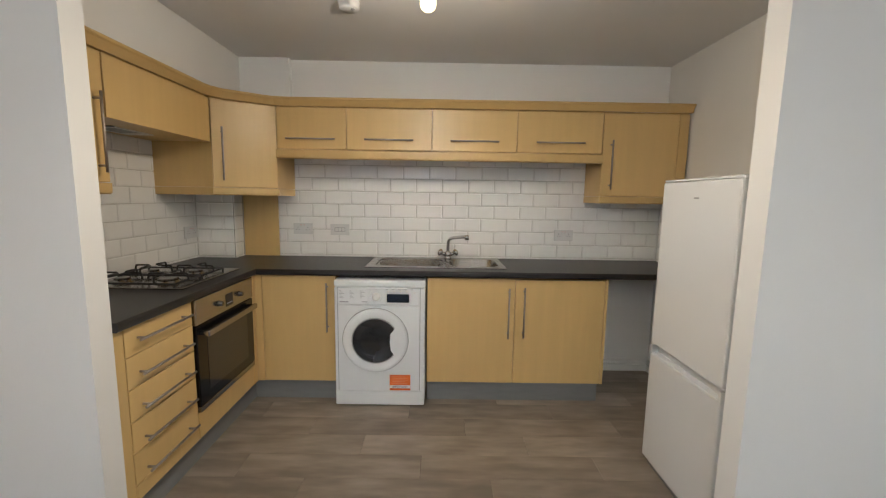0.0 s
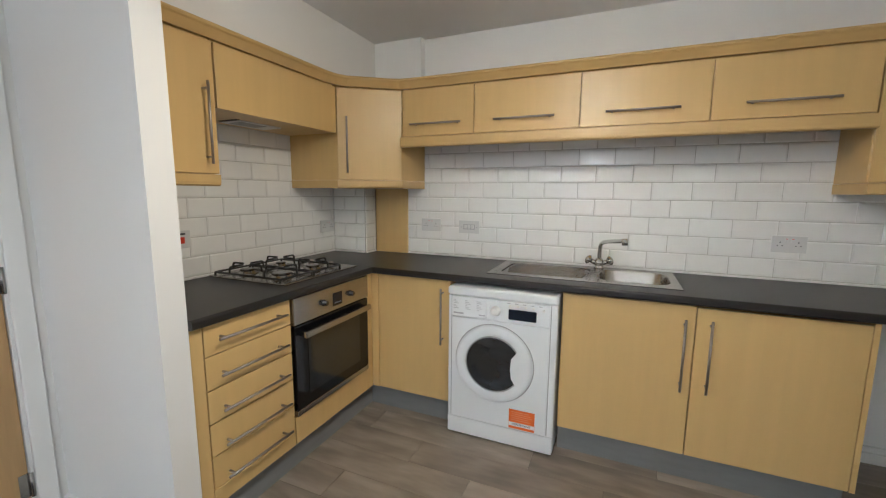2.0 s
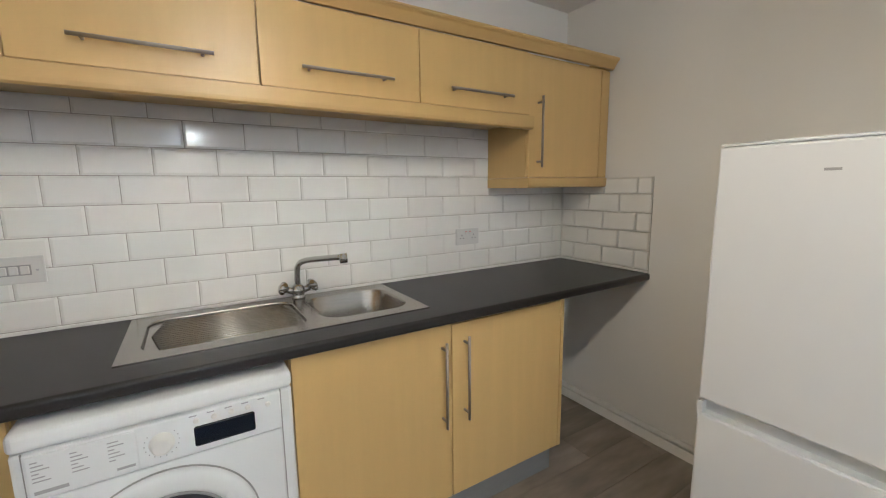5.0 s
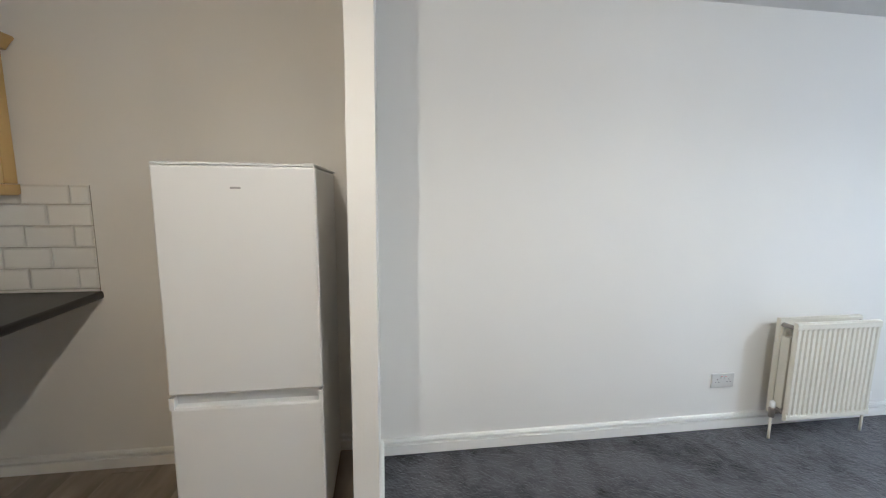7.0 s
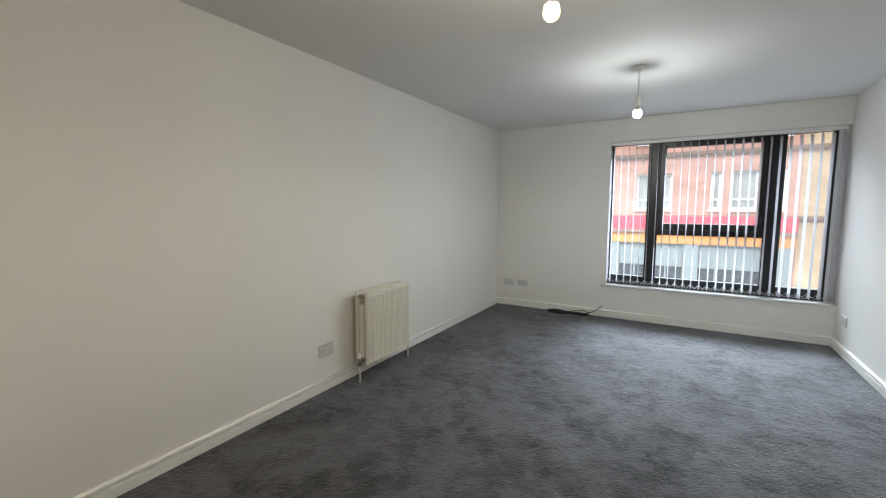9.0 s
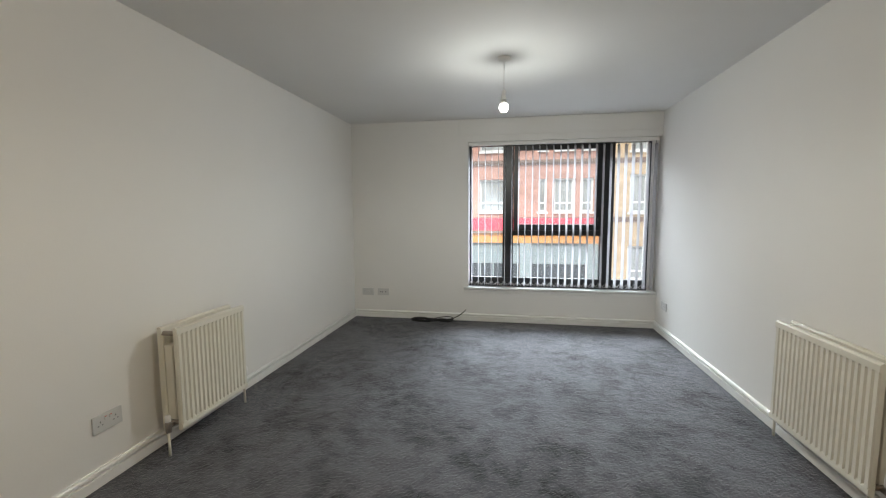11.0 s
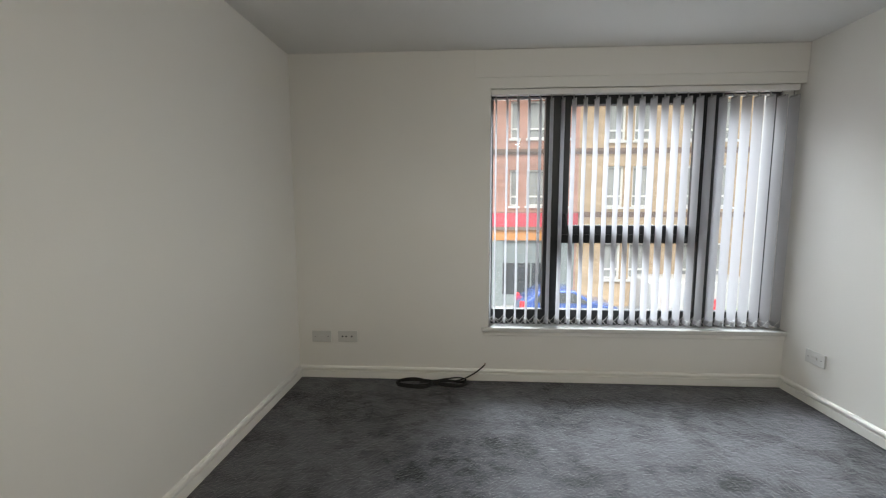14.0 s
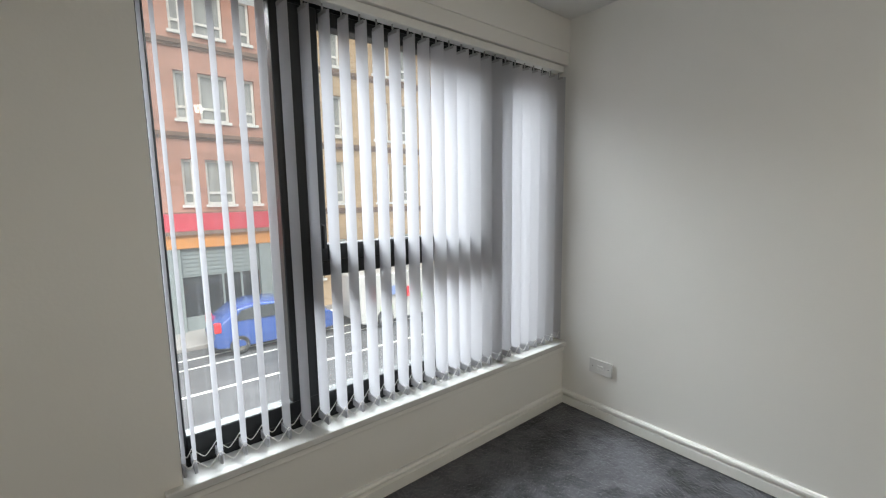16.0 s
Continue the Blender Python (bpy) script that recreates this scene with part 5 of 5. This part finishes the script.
def vehicle(name, m, label, category, profile, width, paint, glass_rows, wheels, wr):
    """A car from its side outline (along, up), narrowed towards the roof, with glass, wheels and lamps as parts."""
    v = thing(name, m, label, category)
    bm = bmesh.new()
    top = max(z for _, z in profile)
    sides = []
    for s in (-1, 1):
        row = []
        for x, z in profile:
            tuck = 1.0 - 0.16 * max(0.0, (z - 0.85) / max(0.2, top - 0.85))
            row.append(bm.verts.new((x, s * width / 2 * tuck, z)))
        sides.append(row)
    n = len(profile)
    for i in range(n):
        bm.faces.new((sides[0][i], sides[0][(i + 1) % n], sides[1][(i + 1) % n], sides[1][i])).smooth = True
    bm.faces.new(sides[0])
    bm.faces.new(list(reversed(sides[1])))
    bmesh.ops.recalc_face_normals(bm, faces=bm.faces[:])
    bmesh.ops.bevel(bm, geom=[e for e in bm.edges], offset=0.035, segments=2, affect="EDGES", profile=0.5)
    part("body", bm, paint, v)
    for pts in glass_rows:
        for s in (-1, 1):
            bm = bmesh.new()
            lo = []
            for x, z in pts:
                tuck = 1.0 - 0.16 * max(0.0, (z - 0.85) / max(0.2, top - 0.85))
                lo.append((x, s * width / 2 * tuck, z))
            a = [bm.verts.new((x, y + s * 0.006, z)) for x, y, z in lo]
            b = [bm.verts.new((x, y - s * 0.02, z)) for x, y, z in lo]
            bm.faces.new(a), bm.faces.new(list(reversed(b)))
            ring_faces(bm, a, b, False)
            bmesh.ops.recalc_face_normals(bm, faces=bm.faces[:])
            part("side_window", bm, M["shopdark"], v)
    for wx in wheels:
        for s in (-1, 1):
            bm = bmesh.new()
            c = pose(wx, s * (width / 2 - 0.09), wr, 90 * -s)
            lathe(bm, [(wr * 0.62, -0.09), (wr * 0.95, -0.09), (wr, -0.05), (wr, 0.06), (wr * 0.95, 0.10), (wr * 0.66, 0.10), (wr * 0.62, 0.07)], c, 28, cap=False)
            wh = part("wheel", bm, M["tyre"], v)
            bm = bmesh.new()
            lathe(bm, [(wr * 0.66, 0.085), (wr * 0.60, 0.095), (wr * 0.5, 0.06), (wr * 0.2, 0.075), (0.01, 0.08)], c, 10)
            part("rim", bm, M["steel"], wh, "silver wheel rim")
    return v


# the car's nose points west along the far kerb
CARP = [(0.05, 0.30), (0.02, 0.62), (0.10, 0.92), (0.32, 1.10), (0.75, 1.42), (1.25, 1.50), (2.05, 1.47), (2.85, 1.02), (3.65, 0.86), (3.93, 0.66), (3.95, 0.32), (3.3, 0.22), (0.6, 0.22)]
car = vehicle("blue_hatchback", pose(-1.20, -15.65, GZ, 0, 0, 180) @ Matrix.Scale(0.92, 4), "small blue hatchback parked at the far kerb", "car", CARP, 1.68, M["carblue"],
              ([(0.55, 1.06), (0.82, 1.36), (1.22, 1.42), (1.30, 1.04)], [(1.36, 1.04), (1.30, 1.42), (2.02, 1.40), (2.62, 1.04)]), (0.70, 3.15), 0.30)
for s in (-1, 1):
    part("tail_light", boxes((0.03, 0.22, s * 0.76 - 0.085, s * 0.76 + 0.085, 0.78, 1.08), bevel=0.03, segments=2), M["taillight"], car, "red tail light")
    part("headlight", boxes((3.72, 3.93, s * 0.62 - 0.14, s * 0.62 + 0.14, 0.62, 0.78), bevel=0.03, segments=2), M["upvc"], car, "clear headlight")
part("rear_window", boxes((0.34, 0.40, -0.55, 0.55, 1.06, 1.10), bevel=0.01), M["shopdark"], car)
part("bumper", boxes((-0.02, 0.12, -0.80, 0.80, 0.34, 0.58), bevel=0.04, segments=2), M["carblue"], car)
part("side_strip", boxes((0.9, 2.9, 0.835, 0.850, 0.62, 0.67)), M["upvc"], car, "pale side moulding")

VANP = [(0.0, 0.35), (0.0, 2.15), (0.06, 2.22), (3.5, 2.22), (3.9, 2.05), (4.55, 1.35), (5.05, 1.15), (5.15, 0.95), (5.15, 0.40), (4.9, 0.28), (0.2, 0.28)]
VANP = [(x, z * 0.82) for x, z in VANP]
van = vehicle("white_van", pose(-5.35, -15.2, GZ, 0, 0, 180), "white panel van with coloured side graphics", "van", VANP, 1.9, M["vanwhite"],
              ([(3.6, 1.18), (3.62, 1.62), (3.95, 1.60), (4.4, 1.18)],), (0.9, 4.2), 0.32)
for i, (gx, gz, gw, gh, gm) in enumerate(((0.35, 0.95, 0.18, 0.5, "taillight"), (1.0, 1.1, 0.4, 0.3, "trimblue"), (1.7, 0.95, 0.35, 0.35, "taillight"), (2.3, 0.8, 0.5, 0.2, "trimgreen"), (0.7, 0.6, 0.5, 0.16, "trimgreen"))):
    part("graphic_panel", boxes((gx, gx + gw, -0.957, -0.945, gz, gz + gh)), M[gm], van, "coloured graphic on the van side")
    part("graphic_panel", boxes((gx, gx + gw, 0.945, 0.957, gz, gz + gh)), M[gm], van, "coloured graphic on the van side")


# ---- tiles and planks ----
TILE_CACHE = {}


def tile_mesh(w, h):
    key = (round(w, 3), round(h, 3))
    if key not in TILE_CACHE:
        bm = bmesh.new()
        c = min(0.0085, w * 0.3, h * 0.3)
        base = [(0, 0), (w, 0), (w, h), (0, h)]
        topp = [(c, c), (w - c, c), (w - c, h - c), (c, h - c)]
        r0 = [bm.verts.new((x, 0, z)) for x, z in base]
        r1 = [bm.verts.new((x, -0.0035, z)) for x, z in base]
        r2 = [bm.verts.new((x, -0.0066, z)) for x, z in topp]
        for a, b in ((r0, r1), (r1, r2)):
            for i in range(4):
                bm.faces.new((a[i], a[(i + 1) % 4], b[(i + 1) % 4], b[i]))
        bm.faces.new(r2)
        bmesh.ops.recalc_face_normals(bm, faces=bm.faces[:])
        TILE_CACHE[key] = mesh_from(bm, "tile", M["tile"])
    return TILE_CACHE[key]


def tiling(m, width, z0, z1, off, label):
    """Bevelled brick-bond tiles, 200 by 100 mm, on a bed of grout; local x runs along the wall, y points into it."""
    bed = tagged(part("tiled_splashback", boxes((0, width, -0.004, 0.0, z0 - 0.013, z1)), M["grout"]), label, "wall tiles")
    bed.matrix_basis = m
    part("sealant", boxes((0, width, -0.011, -0.0041, z0 - 0.0145, z0 - 0.002), bevel=0.002), M["gloss"], bed, "white silicone bead")
    row, z = 0, z0
    while z < z1 - 0.012:
        h = min(0.0968, z1 - z)
        x = -off - (0.1 if row % 2 else 0.0)
        while x < width - 0.004:
            a, b = max(x, 0.0), min(x + 0.198, width)
            if b - a > 0.012:
                ob = new("tile", tile_mesh(b - a, h))
                ob.parent = bed
                ob.matrix_basis = pose(a, -0.004, z)
            x += 0.2
        z += 0.0985
        row += 1
    return bed


TL = "glossy white metro tiles with grey grout lines"
tiling(pose(-0.985, KN, 0), KE - 0.008 + 0.985, 0.920, 1.66, 0.038, TL)
tiling(pose(KW, NIBW1, 0, 0, 0, 90), 2.925 - NIBW1, 0.920, 1.70, 0.049, TL)
tiling(pose(KW + 0.013, 2.925, 0), -1.262 - KW - 0.013, 0.920, 1.37, 0.0, TL)
tiling(pose(-1.262, 2.913, 0, 0, 0, 90), 0.130, 0.920, 1.37, 0.1, TL)
tiling(pose(KE, KN - 0.013, 0, 0, 0, -90), KN - 0.013 - 2.472, 0.920, 1.40, 0.1, TL)

rp = random.Random(11)
PLANK_CACHE = {}


def plank_mesh(l, w):
    key = (round(l, 3), round(w, 3))
    if key not in PLANK_CACHE:
        bm = bmesh.new()
        box(bm, 0, l, 0, w, -0.004, 0.0)
        PLANK_CACHE[key] = mesh_from(bm, "plank", M["plank"])
    return PLANK_CACHE[key]


y, row = 1.2, 0
while y < KN - 0.01:
    w = min(0.1815, KN - y)
    x = KW - 0.9 * ((row * 0.37) % 1.0)
    while x < KE:
        a, b = max(x, KW), min(x + 0.913, KE)
        if b - a > 0.02:
            ob = new("plank", plank_mesh(b - a - 0.0005, w - 0.0005))
            ob.parent = kitchen_floor
            ob.matrix_basis = pose(a, y, 0)
        x += 0.915
    y += 0.183
    row += 1
structure("threshold", boxes((JW, JE, 1.185, 1.215, 0.0, 0.006), bevel=0.002), M["steel"], "thin metal carpet threshold strip", "threshold")
